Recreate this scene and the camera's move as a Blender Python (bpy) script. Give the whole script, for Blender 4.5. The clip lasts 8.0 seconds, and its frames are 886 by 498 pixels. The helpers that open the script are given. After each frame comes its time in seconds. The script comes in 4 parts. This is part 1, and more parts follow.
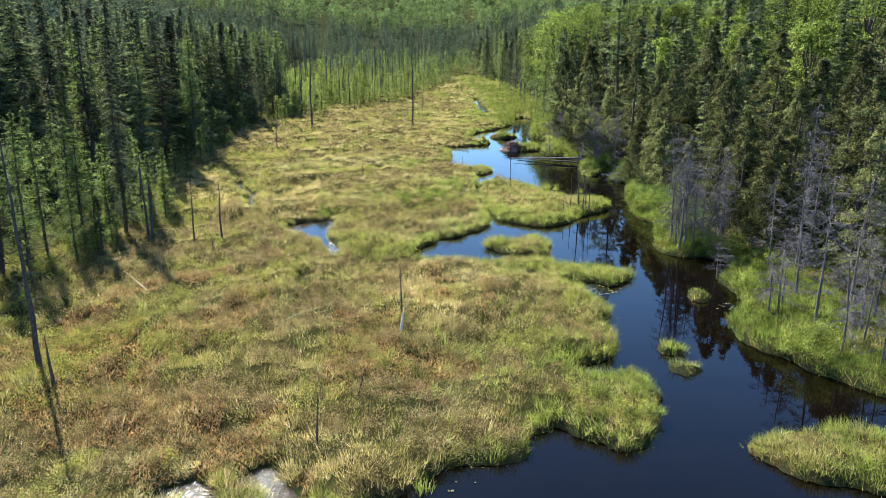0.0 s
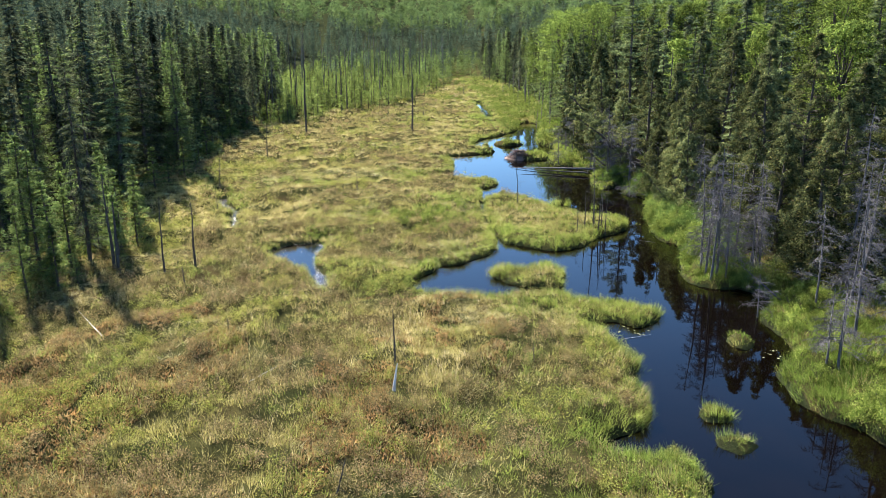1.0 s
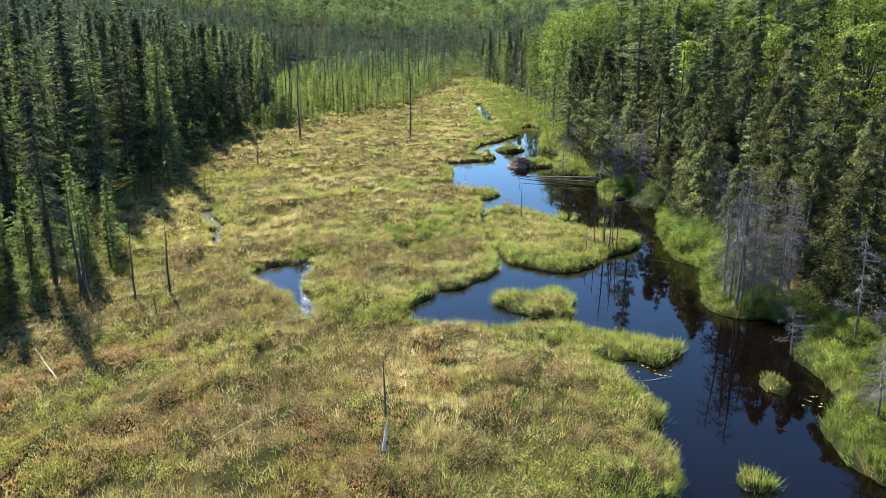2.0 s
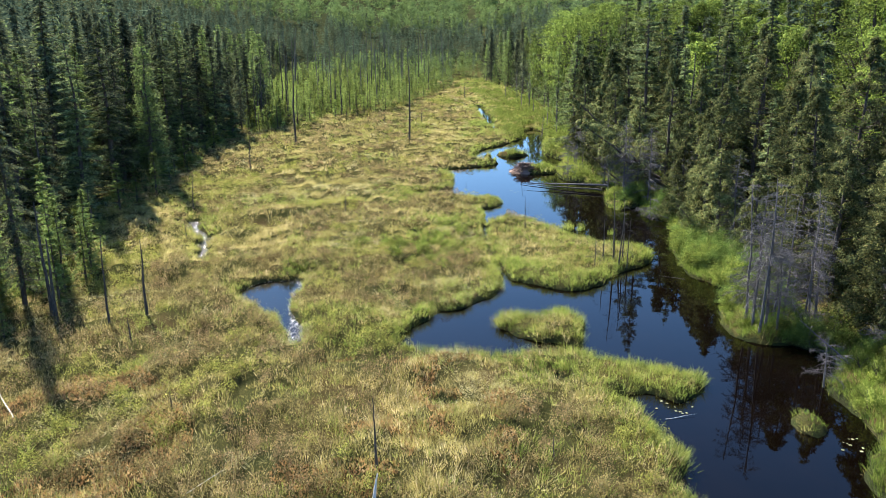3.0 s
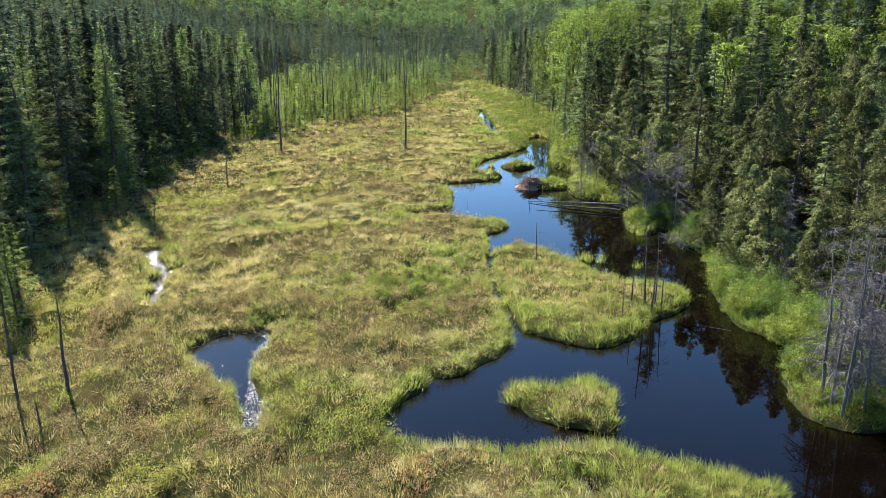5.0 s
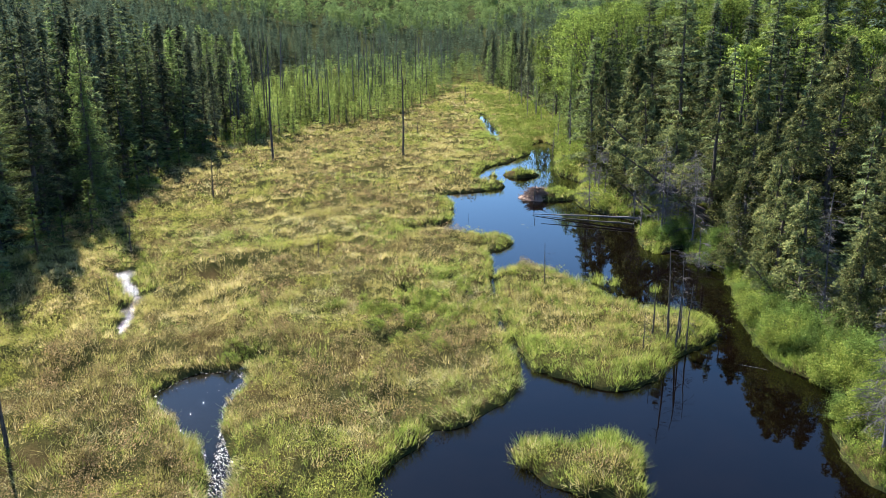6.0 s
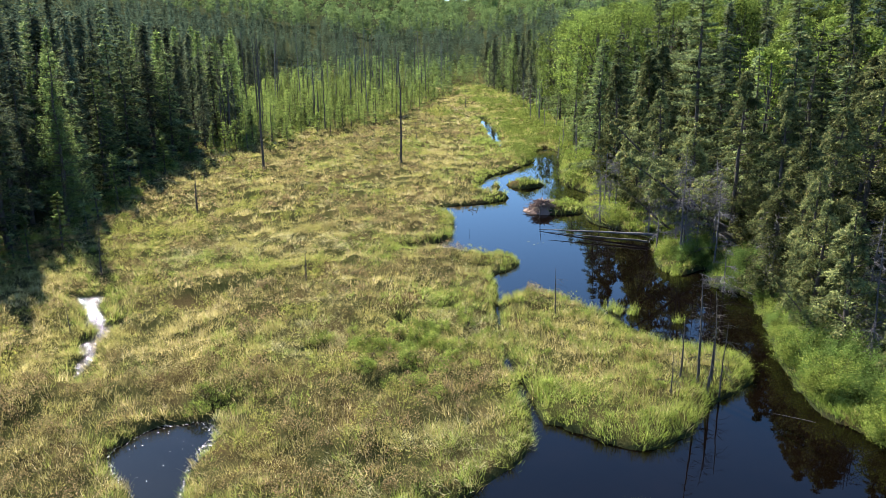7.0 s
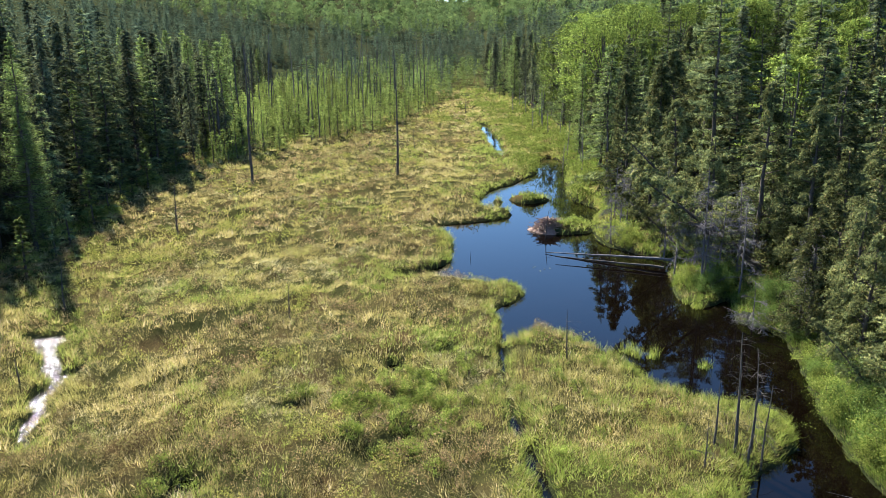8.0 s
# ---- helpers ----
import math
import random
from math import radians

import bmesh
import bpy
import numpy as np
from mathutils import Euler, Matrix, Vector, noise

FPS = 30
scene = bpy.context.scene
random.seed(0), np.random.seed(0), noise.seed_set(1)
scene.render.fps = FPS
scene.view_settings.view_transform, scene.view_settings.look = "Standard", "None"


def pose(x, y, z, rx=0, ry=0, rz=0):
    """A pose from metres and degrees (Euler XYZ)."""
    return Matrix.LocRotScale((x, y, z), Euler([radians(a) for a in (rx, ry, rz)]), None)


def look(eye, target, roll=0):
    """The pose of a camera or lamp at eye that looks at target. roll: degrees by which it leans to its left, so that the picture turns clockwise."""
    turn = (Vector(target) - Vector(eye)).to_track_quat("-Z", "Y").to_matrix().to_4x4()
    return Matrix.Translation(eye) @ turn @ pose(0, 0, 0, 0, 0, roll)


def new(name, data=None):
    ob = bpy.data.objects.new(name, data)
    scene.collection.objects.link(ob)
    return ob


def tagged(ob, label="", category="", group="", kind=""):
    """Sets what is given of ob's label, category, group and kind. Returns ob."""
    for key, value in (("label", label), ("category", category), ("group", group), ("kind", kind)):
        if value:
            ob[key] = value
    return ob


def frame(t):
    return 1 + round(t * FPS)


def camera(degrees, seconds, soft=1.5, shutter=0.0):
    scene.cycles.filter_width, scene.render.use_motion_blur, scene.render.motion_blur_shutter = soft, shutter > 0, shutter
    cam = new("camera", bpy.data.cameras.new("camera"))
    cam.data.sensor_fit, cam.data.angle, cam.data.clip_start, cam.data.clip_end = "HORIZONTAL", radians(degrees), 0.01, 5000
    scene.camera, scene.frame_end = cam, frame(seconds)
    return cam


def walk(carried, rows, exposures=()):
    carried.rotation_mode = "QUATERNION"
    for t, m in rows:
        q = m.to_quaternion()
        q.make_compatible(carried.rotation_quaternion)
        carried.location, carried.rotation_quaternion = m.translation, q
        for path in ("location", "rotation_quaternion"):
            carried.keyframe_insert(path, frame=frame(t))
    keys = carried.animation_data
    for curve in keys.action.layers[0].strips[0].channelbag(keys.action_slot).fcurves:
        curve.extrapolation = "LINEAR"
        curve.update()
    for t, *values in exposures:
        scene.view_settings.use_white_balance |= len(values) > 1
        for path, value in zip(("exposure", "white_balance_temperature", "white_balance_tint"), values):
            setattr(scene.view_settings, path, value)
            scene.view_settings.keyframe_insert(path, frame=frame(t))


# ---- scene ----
cam = camera(60.0, 8.0, soft=0.75)
PATH = [
    (0, (0.176, -0.335, 13.038), (0.16, 1.588, 12.489), -0.2),
    (0.5, (0.162, 2.336, 13.079), (0.144, 4.259, 12.528), -0.3),
    (1, (0.214, 5.184, 13.214), (0.192, 7.106, 12.664), -0.4),
    (1.5, (0.238, 7.396, 13.336), (0.217, 9.319, 12.784), -0.4),
    (3, (0.335, 12.123, 13.434), (0.311, 14.045, 12.883), -0.4),
    (3.5, (0.345, 13.926, 13.424), (0.321, 15.849, 12.872), -0.4),
    (4, (0.371, 15.877, 13.425), (0.346, 17.799, 12.871), -0.3),
    (4.5, (0.384, 17.796, 13.406), (0.359, 19.718, 12.854), -0.4),
    (6, (0.361, 23.852, 13.418), (0.338, 25.775, 12.869), -0.4),
    (6.5, (0.324, 25.971, 13.397), (0.301, 27.895, 12.85), -0.4),
    (7, (0.345, 28.059, 13.439), (0.322, 29.983, 12.893), -0.4),
    (7.5, (0.364, 30.173, 13.546), (0.342, 32.096, 12.998), -0.5),
    (8, (0.459, 32.367, 13.869), (0.434, 34.291, 13.324), -0.6),
]
walk(cam, [(t, look(eye, target, roll)) for t, eye, target, roll in PATH])

# ---- sun, sky ----
SUN_LEFT, SUN_UP = 32.7, 40.2
world = bpy.data.worlds.new("sky")
scene.world = world
world.use_nodes = True
wn = world.node_tree.nodes
sky = wn.new("ShaderNodeTexSky")
sky.sky_type = "NISHITA"
sky.sun_disc = False
sky.sun_elevation = radians(SUN_UP)
sky.sun_rotation = radians(360 - SUN_LEFT)
sky.air_density, sky.dust_density, sky.ozone_density = 1.0, 0.4, 3.0
wn["Background"].inputs["Strength"].default_value = 0.073
deep = wn.new("ShaderNodeMix")
deep.data_type, deep.blend_type = "RGBA", "MULTIPLY"
deep.inputs[0].default_value, deep.inputs[7].default_value = 1.0, (0.67, 0.93, 1.18, 1)
world.node_tree.links.new(sky.outputs[0], deep.inputs[6])
world.node_tree.links.new(deep.outputs[2], wn["Background"].inputs["Color"])
sun = new("sun", bpy.data.lights.new("sun", "SUN"))
sun.data.energy, sun.data.angle, sun.data.color = 5.0, radians(0.55), (1.0, 0.95, 0.87)
sun.matrix_world = pose(0, 0, 60, 90 - SUN_UP, 0, 180 + SUN_LEFT)
scene.view_settings.exposure = 2.12


# ---- materials ----
def material(name):
    m = bpy.data.materials.new(name)
    m.use_nodes = True
    nodes, links = m.node_tree.nodes, m.node_tree.links
    return m, nodes, links, nodes["Principled BSDF"]


def ramp(nodes, links, source, stops):
    r = nodes.new("ShaderNodeValToRGB")
    while len(r.color_ramp.elements) < len(stops):
        r.color_ramp.elements.new(0.5)
    for e, (p, c) in zip(r.color_ramp.elements, stops):
        e.position, e.color = p, (*c, 1)
    links.new(source, r.inputs[0])
    return r.outputs[0]


def noise_node(nodes, links, scale, detail=4.0, rough=0.55, coords=None):
    n = nodes.new("ShaderNodeTexNoise")
    n.inputs["Scale"].default_value, n.inputs["Detail"].default_value, n.inputs["Roughness"].default_value = scale, detail, rough
    if coords is None:
        coords = nodes.new("ShaderNodeNewGeometry").outputs["Position"]
    links.new(coords, n.inputs["Vector"])
    return n.outputs[0]


def mixed(nodes, links, kind, fac, a, b):
    x = nodes.new("ShaderNodeMix")
    x.data_type, x.blend_type = "RGBA", kind
    for sock, v in ((x.inputs[0], fac), (x.inputs[6], a), (x.inputs[7], b)):
        if isinstance(v, (int, float)):
            sock.default_value = v
        elif isinstance(v, tuple):
            sock.default_value = (*v, 1)
        else:
            links.new(v, sock)
    return x.outputs[2]


def bump(nodes, links, bsdf, height, strength, distance):
    b = nodes.new("ShaderNodeBump")
    b.inputs["Strength"].default_value, b.inputs["Distance"].default_value = strength, distance
    links.new(height, b.inputs["Height"])
    links.new(b.outputs[0], bsdf.inputs["Normal"])


def foliage(name, stops, patches=None, patch_scale=0.2, through_light=0.35, rough=0.55, spread=0.35, shine=0.0, tuft=1.5, tuft_depth=0.5):
    """Leaves, needles or blades: colour by leaf, by tuft, by patch and by plant, and light through the leaf."""
    m, nodes, links, bsdf = material(name)
    geo = nodes.new("ShaderNodeNewGeometry")
    col = ramp(nodes, links, geo.outputs["Random Per Island"], stops)
    if patches:
        n = noise_node(nodes, links, patch_scale, 5.0, 0.6, geo.outputs["Position"])
        f = nodes.new("ShaderNodeMapRange")
        f.inputs[1].default_value, f.inputs[2].default_value = 0.42, 0.62
        links.new(n, f.inputs[0])
        col = mixed(nodes, links, "MIX", f.outputs[0], col, mixed(nodes, links, "MIX", 0.7, col, patches))
    info = nodes.new("ShaderNodeObjectInfo")
    hsv = nodes.new("ShaderNodeHueSaturation")
    v = nodes.new("ShaderNodeMapRange")
    v.inputs[3].default_value, v.inputs[4].default_value = 1 - spread, 1 + spread
    links.new(info.outputs["Random"], v.inputs[0])
    lump = nodes.new("ShaderNodeMapRange")
    lump.inputs[1].default_value, lump.inputs[2].default_value = 0.38, 0.62
    lump.inputs[3].default_value, lump.inputs[4].default_value = 1 - tuft_depth, 1 + tuft_depth
    links.new(noise_node(nodes, links, tuft, 2.0, 0.6, geo.outputs["Position"]), lump.inputs[0])
    both = nodes.new("ShaderNodeMath")
    both.operation = "MULTIPLY"
    links.new(v.outputs[0], both.inputs[0])
    links.new(lump.outputs[0], both.inputs[1])
    links.new(both.outputs[0], hsv.inputs["Value"])
    links.new(col, hsv.inputs["Color"])
    links.new(hsv.outputs[0], bsdf.inputs["Base Color"])
    bsdf.inputs["Roughness"].default_value = rough
    bsdf.inputs["Specular IOR Level"].default_value = shine
    tr = nodes.new("ShaderNodeBsdfTranslucent")
    links.new(hsv.outputs[0], tr.inputs[0])
    mx = nodes.new("ShaderNodeMixShader")
    mx.inputs[0].default_value = through_light
    links.new(bsdf.outputs[0], mx.inputs[1])
    links.new(tr.outputs[0], mx.inputs[2])
    links.new(mx.outputs[0], nodes["Material Output"].inputs[0])
    return m


def bark(name, a, b, c, scale=3.0):
    m, nodes, links, bsdf = material(name)
    tc = nodes.new("ShaderNodeTexCoord")
    mp = nodes.new("ShaderNodeMapping")
    mp.inputs["Scale"].default_value = (scale * 4, scale * 4, scale)
    links.new(tc.outputs["Object"], mp.inputs[0])
    n = noise_node(nodes, links, 2.0, 6.0, 0.65, mp.outputs[0])
    links.new(ramp(nodes, links, n, [(0.3, a), (0.5, b), (0.72, c)]), bsdf.inputs["Base Color"])
    bsdf.inputs["Roughness"].default_value = 0.9
    bsdf.inputs["Specular IOR Level"].default_value = 0.1
    bump(nodes, links, bsdf, n, 0.7, 0.03)
    return m


def make_ground(name, tones, dark):
    m, nodes, links, bsdf = material(name)
    n1 = noise_node(nodes, links, 0.35, 6.0, 0.6)
    n2 = noise_node(nodes, links, 14.0, 6.0, 0.75)
    a = ramp(nodes, links, n1, list(zip((0.3, 0.5, 0.68), tones)))
    b = ramp(nodes, links, n2, [(0.32, (dark, dark, dark)), (0.66, (1.0, 1.0, 1.0))])
    links.new(mixed(nodes, links, "MULTIPLY", 1.0, a, b), bsdf.inputs["Base Color"])
    bsdf.inputs["Roughness"].default_value = 0.95
    bsdf.inputs["Specular IOR Level"].default_value = 0.0
    bump(nodes, links, bsdf, n2, 0.9, 0.1)
    return m


def make_water(name, ripple, size, tone, rough=0.02, depth=0.02):
    m, nodes, links, bsdf = material(name)
    n1 = noise_node(nodes, links, 0.5, 3.0)
    links.new(ramp(nodes, links, n1, [(0.35, tone), (0.7, tuple(c * 1.6 for c in tone))]), bsdf.inputs["Base Color"])
    bsdf.inputs["Roughness"].default_value = rough
    bsdf.inputs["IOR"].default_value = 1.333
    bsdf.inputs["Specular IOR Level"].default_value = 0.24
    bump(nodes, links, bsdf, noise_node(nodes, links, size, 3.0), ripple, depth)
    return m


MAT = make_ground("moss_and_straw_mat", [(0.04, 0.045, 0.016), (0.075, 0.072, 0.026), (0.115, 0.08, 0.035)], 0.22)
FLOOR = make_ground("needle_litter_and_peat", [(0.026, 0.027, 0.014), (0.036, 0.044, 0.018), (0.055, 0.046, 0.022)], 0.4)
WATER = make_water("dark_bog_water", 0.05, 2.2, (0.0013, 0.0008, 0.0005))
RIPPLED = make_water("rippled_shallow_water", 1.0, 7.0, (0.03, 0.025, 0.018), 0.12, 0.06)
BREEZE = make_water("breeze_ruffled_water", 0.16, 6.0, (0.0025, 0.002, 0.0015), 0.04, 0.02)
SEDGE = foliage("sedge_blades", [(0.0, (0.21, 0.182, 0.06)), (0.45, (0.365, 0.31, 0.112)), (0.8, (0.49, 0.395, 0.18)), (1.0, (0.66, 0.54, 0.33))], (0.27, 0.255, 0.07), 0.22, 0.48, 0.5, 0.0, 0.0, 2.0, 0.34)
GREEN = foliage("green_grass_blades", [(0.0, (0.11, 0.16, 0.028)), (0.6, (0.21, 0.27, 0.05)), (1.0, (0.36, 0.36, 0.12))], (0.26, 0.285, 0.065), 0.3, 0.48, 0.45, 0.0, 0.0, 2.2, 0.36)
LUSH = foliage("lush_bank_grass", [(0.0, (0.07, 0.115, 0.018)), (0.6, (0.15, 0.208, 0.036)), (1.0, (0.26, 0.295, 0.075))], None, 0.3, 0.48, 0.45, 0.0, 0.0, 2.0, 0.45)
HEATH = foliage("leatherleaf_leaves", [(0.0, (0.095, 0.076, 0.042)), (0.4, (0.19, 0.15, 0.068)), (0.75, (0.29, 0.195, 0.095)), (1.0, (0.40, 0.27, 0.16))], (0.18, 0.165, 0.055), 0.35, 0.4, 0.5, 0.0, 0.0, 2.2, 0.4)
HEATH_GREEN = foliage("low_shrub_leaves", [(0.0, (0.12, 0.135, 0.033)), (0.5, (0.235, 0.243, 0.055)), (1.0, (0.38, 0.355, 0.09))], None, 0.35, 0.42, 0.45, 0.0, 0.0, 2.2, 0.42)
STRAW = foliage("flattened_straw", [(0.0, (0.33, 0.29, 0.11)), (0.6, (0.46, 0.41, 0.19)), (1.0, (0.60, 0.54, 0.33))], None, 0.3, 0.4, 0.6, 0.0, 0.0, 2.2, 0.35)
RUST = foliage("rusty_moss_tufts", [(0.0, (0.19, 0.12, 0.055)), (0.6, (0.31, 0.18, 0.075)), (1.0, (0.42, 0.29, 0.13))], None, 0.3, 0.3, 0.8, 0.0)
ALDER = foliage("alder_leaves", [(0.0, (0.07, 0.115, 0.027)), (0.5, (0.115, 0.175, 0.042)), (1.0, (0.17, 0.225, 0.062))], None, 0.3, 0.42, 0.4, 0.25)
GALE = foliage("bright_shrub_leaves", [(0.0, (0.075, 0.112, 0.024)), (0.5, (0.17, 0.215, 0.042)), (1.0, (0.30, 0.325, 0.08))], None, 0.3, 0.48, 0.4, 0.25)
SPRUCE = foliage("black_spruce_needles", [(0.0, (0.034, 0.046, 0.032)), (0.6, (0.098, 0.116, 0.064)), (1.0, (0.21, 0.215, 0.105))], None, 0.3, 0.3, 0.6, 0.45)
FIR = foliage("fir_needles", [(0.0, (0.046, 0.066, 0.037)), (0.6, (0.135, 0.168, 0.073)), (1.0, (0.26, 0.285, 0.11))], None, 0.3, 0.3, 0.55, 0.45)
LARCH = foliage("larch_needles", [(0.0, (0.09, 0.13, 0.036)), (0.6, (0.185, 0.23, 0.06)), (1.0, (0.275, 0.31, 0.088))], None, 0.3, 0.48, 0.5, 0.5, 0.0, 0.8, 0.3)
LARCH_TALL = foliage("tall_larch_needles", [(0.0, (0.085, 0.125, 0.042)), (0.6, (0.16, 0.215, 0.068)), (1.0, (0.24, 0.285, 0.09))], None, 0.3, 0.55, 0.5, 0.25)
CEDAR = foliage("cedar_sprays", [(0.0, (0.050, 0.063, 0.029)), (0.6, (0.13, 0.146, 0.056)), (0.94, (0.22, 0.22, 0.08)), (1.0, (0.26, 0.19, 0.095))], None, 0.3, 0.28, 0.55, 0.4)
BROAD = foliage("broad_leaves", [(0.0, (0.062, 0.092, 0.022)), (0.6, (0.142, 0.19, 0.038)), (1.0, (0.24, 0.285, 0.065))], None, 0.3, 0.45, 0.45, 0.4)
# far woods: extra blue in these leaf colours stands in for aerial haze
FAR_NEEDLES = foliage("hazed_needles", [(0.0, (0.036, 0.056, 0.038)), (1.0, (0.105, 0.137, 0.082))], None, 0.3, 0.35, 0.6, 0.0, 0.0, 0.22, 0.5)
FAR_LARCH = foliage("hazed_larch_needles", [(0.0, (0.085, 0.125, 0.042)), (1.0, (0.20, 0.25, 0.075))], None, 0.3, 0.45, 0.6, 0.0, 0.0, 0.3, 0.45)
FAR_LEAVES = foliage("hazed_leaves", [(0.0, (0.08, 0.12, 0.038)), (1.0, (0.185, 0.235, 0.075))], (0.10, 0.145, 0.06), 0.06, 0.38, 0.6, 0.0, 0.0, 0.2, 0.4)
BARK = bark("dark_conifer_bark", (0.03, 0.024, 0.02), (0.075, 0.062, 0.052), (0.14, 0.12, 0.105))
GREY = bark("weathered_grey_wood", (0.055, 0.049, 0.048), (0.115, 0.105, 0.104), (0.20, 0.188, 0.185))
DARKWOOD = bark("dark_dead_wood", (0.03, 0.026, 0.024), (0.07, 0.062, 0.055), (0.13, 0.12, 0.11))
LODGE = bark("peeled_brown_sticks", (0.09, 0.055, 0.042), (0.19, 0.125, 0.098), (0.34, 0.26, 0.21))
# pale leaves, whitened further in colour for the sun's glint on them
DRIFT = foliage("glint_paled_leaves", [(0.0, (0.25, 0.2, 0.14)), (0.6, (0.5, 0.45, 0.38)), (1.0, (0.75, 0.72, 0.66))], None, 0.3, 0.1, 0.25, 0.0, 0.5)
PAD = foliage("lily_pads", [(0.0, (0.10, 0.12, 0.05)), (1.0, (0.22, 0.21, 0.13))], None, 0.3, 0.1, 0.3, 0.1)
PALE = bark("bleached_wood", (0.40, 0.37, 0.32), (0.58, 0.55, 0.5), (0.7, 0.68, 0.64))


# ---- tools for meshes ----
def mesh_from(name, verts, faces, mat, smooth=False):
    """A mesh from arrays: verts (n, 3), faces (m, k)."""
    me = bpy.data.meshes.new(name)
    verts, faces = np.asarray(verts, np.float32), np.asarray(faces, np.int32)
    m, k = faces.shape
    me.vertices.add(len(verts))
    me.vertices.foreach_set("co", verts.ravel())
    me.loops.add(m * k)
    me.loops.foreach_set("vertex_index", faces.ravel())
    me.polygons.add(m)
    me.polygons.foreach_set("loop_start", np.arange(0, m * k, k, dtype=np.int32))
    me.polygons.foreach_set("use_smooth", np.full(m, smooth))
    me.materials.append(mat)
    me.update(calc_edges=True)
    me.validate()
    return me


def part(name, me, parent, label=""):
    ob = new(name, me)
    ob.parent = parent
    return tagged(ob, label) if label else ob


def join(pieces):
    """Several (verts, faces) as one."""
    vs, fs, n = [], [], 0
    for v, f in pieces:
        vs.append(v), fs.append(np.asarray(f) + n)
        n += len(v)
    return np.concatenate(vs), np.concatenate(fs)


def tube(points, radii, sides=6):
    """A tapered limb along points, closed at its end by a narrow tip."""
    p, r = np.asarray(points, float), np.asarray(radii, float)
    d = np.gradient(p, axis=0)
    d /= np.linalg.norm(d, axis=1)[:, None] + 1e-9
    ref = np.where(np.abs(d[:, 2:3]) > 0.9, (1.0, 0.0, 0.0), (0.0, 0.0, 1.0))
    u = np.cross(d, ref)
    u /= np.linalg.norm(u, axis=1)[:, None]
    w = np.cross(d, u)
    a = np.arange(sides) * 2 * np.pi / sides
    v = p[:, None] + r[:, None, None] * (np.cos(a)[None, :, None] * u[:, None] + np.sin(a)[None, :, None] * w[:, None])
    i, j = np.meshgrid(np.arange(len(p) - 1), np.arange(sides), indexing="ij")
    j2 = (j + 1) % sides
    f = np.stack([i * sides + j, i * sides + j2, (i + 1) * sides + j2, (i + 1) * sides + j], -1).reshape(-1, 4)
    return v.reshape(-1, 3), f


def blades(p, u, w):
    """Pointed blades: a triangle each, foot at p, tip at p + u, half width w."""
    v = np.stack([p - w, p + w, p + u], 1).reshape(-1, 3)
    return v, np.arange(len(v)).reshape(-1, 3)


def leaves(p, u, w):
    """Kite-shaped leaves: a quad each."""
    v = np.stack([p, p + u * 0.45 + w, p + u, p + u * 0.45 - w], 1).reshape(-1, 3)
    return v, np.arange(len(v)).reshape(-1, 4)


def units(rng, n):
    v = rng.normal(size=(n, 3))
    return v / np.linalg.norm(v, axis=1)[:, None]


def lattice_noise(x, y, size, seed):
    """Smooth noise from 0 to 1 with blobs of that size."""
    t = np.random.default_rng(seed).random((256, 256))
    x, y = np.asarray(x) / size, np.asarray(y) / size
    i, j = np.floor(x).astype(int), np.floor(y).astype(int)
    fx, fy = x - i, y - j
    fx, fy = fx * fx * (3 - 2 * fx), fy * fy * (3 - 2 * fy)
    g = lambda a, b: t[(i + a) % 256, (j + b) % 256]
    return (g(0, 0) * (1 - fx) + g(1, 0) * fx) * (1 - fy) + (g(0, 1) * (1 - fx) + g(1, 1) * fx) * fy


# ---- plan of the water ----
def curve(points, steps=4, closed=True):
    """A smooth line through control points, with a little wear on it."""
    p = np.array(points, float)
    n = len(p)
    out = []
    for k in range(n if closed else n - 1):
        a, b, c, d = (p[(k + s) % n] if closed else p[min(max(k + s, 0), n - 1)] for s in (-1, 0, 1, 2))
        for s in range(steps):
            t = s / steps
            out.append(0.5 * (2 * b + (c - a) * t + (2 * a - 5 * b + 4 * c - d) * t * t + (3 * b - a - 3 * c + d) * t ** 3))
    if not closed:
        out.append(p[-1])
    return np.array(out)


BOG_SHORE_NEAR = [(-16, -30), (-9, 4), (-3, 14), (-0.3, 16.5), (0.8, 17.1), (1.9, 17.0), (2.7, 17.7), (3.2, 18.6), (3.9, 18.9), (4.3, 18.5), (5.0, 18.1), (5.8, 17.7),
                  (6.8, 18.2), (7.6, 19.7), (8.0, 21.2), (7.2, 21.9), (5.6, 22.0), (5.0, 22.4), (5.8, 23.2), (7.0, 24.1), (7.4, 25.5), (7.3, 26.7), (7.7, 27.9), (7.3, 29.0),
                  (7.2, 30.4), (6.5, 31.7), (8.0, 31.8), (8.9, 31.3), (10.1, 32.4), (9.2, 33.2), (7.8, 33.9), (6.0, 34.6), (4.6, 34.9), (2.6, 34.5), (0.5, 34.8), (-0.8, 34.7),
                  (-1.7, 35.6), (-2.0, 36.9), (-0.8, 38.2), (-0.4, 39.2), (0.6, 39.5), (1.8, 40.4), (3.0, 42.0), (3.4, 43.1)]
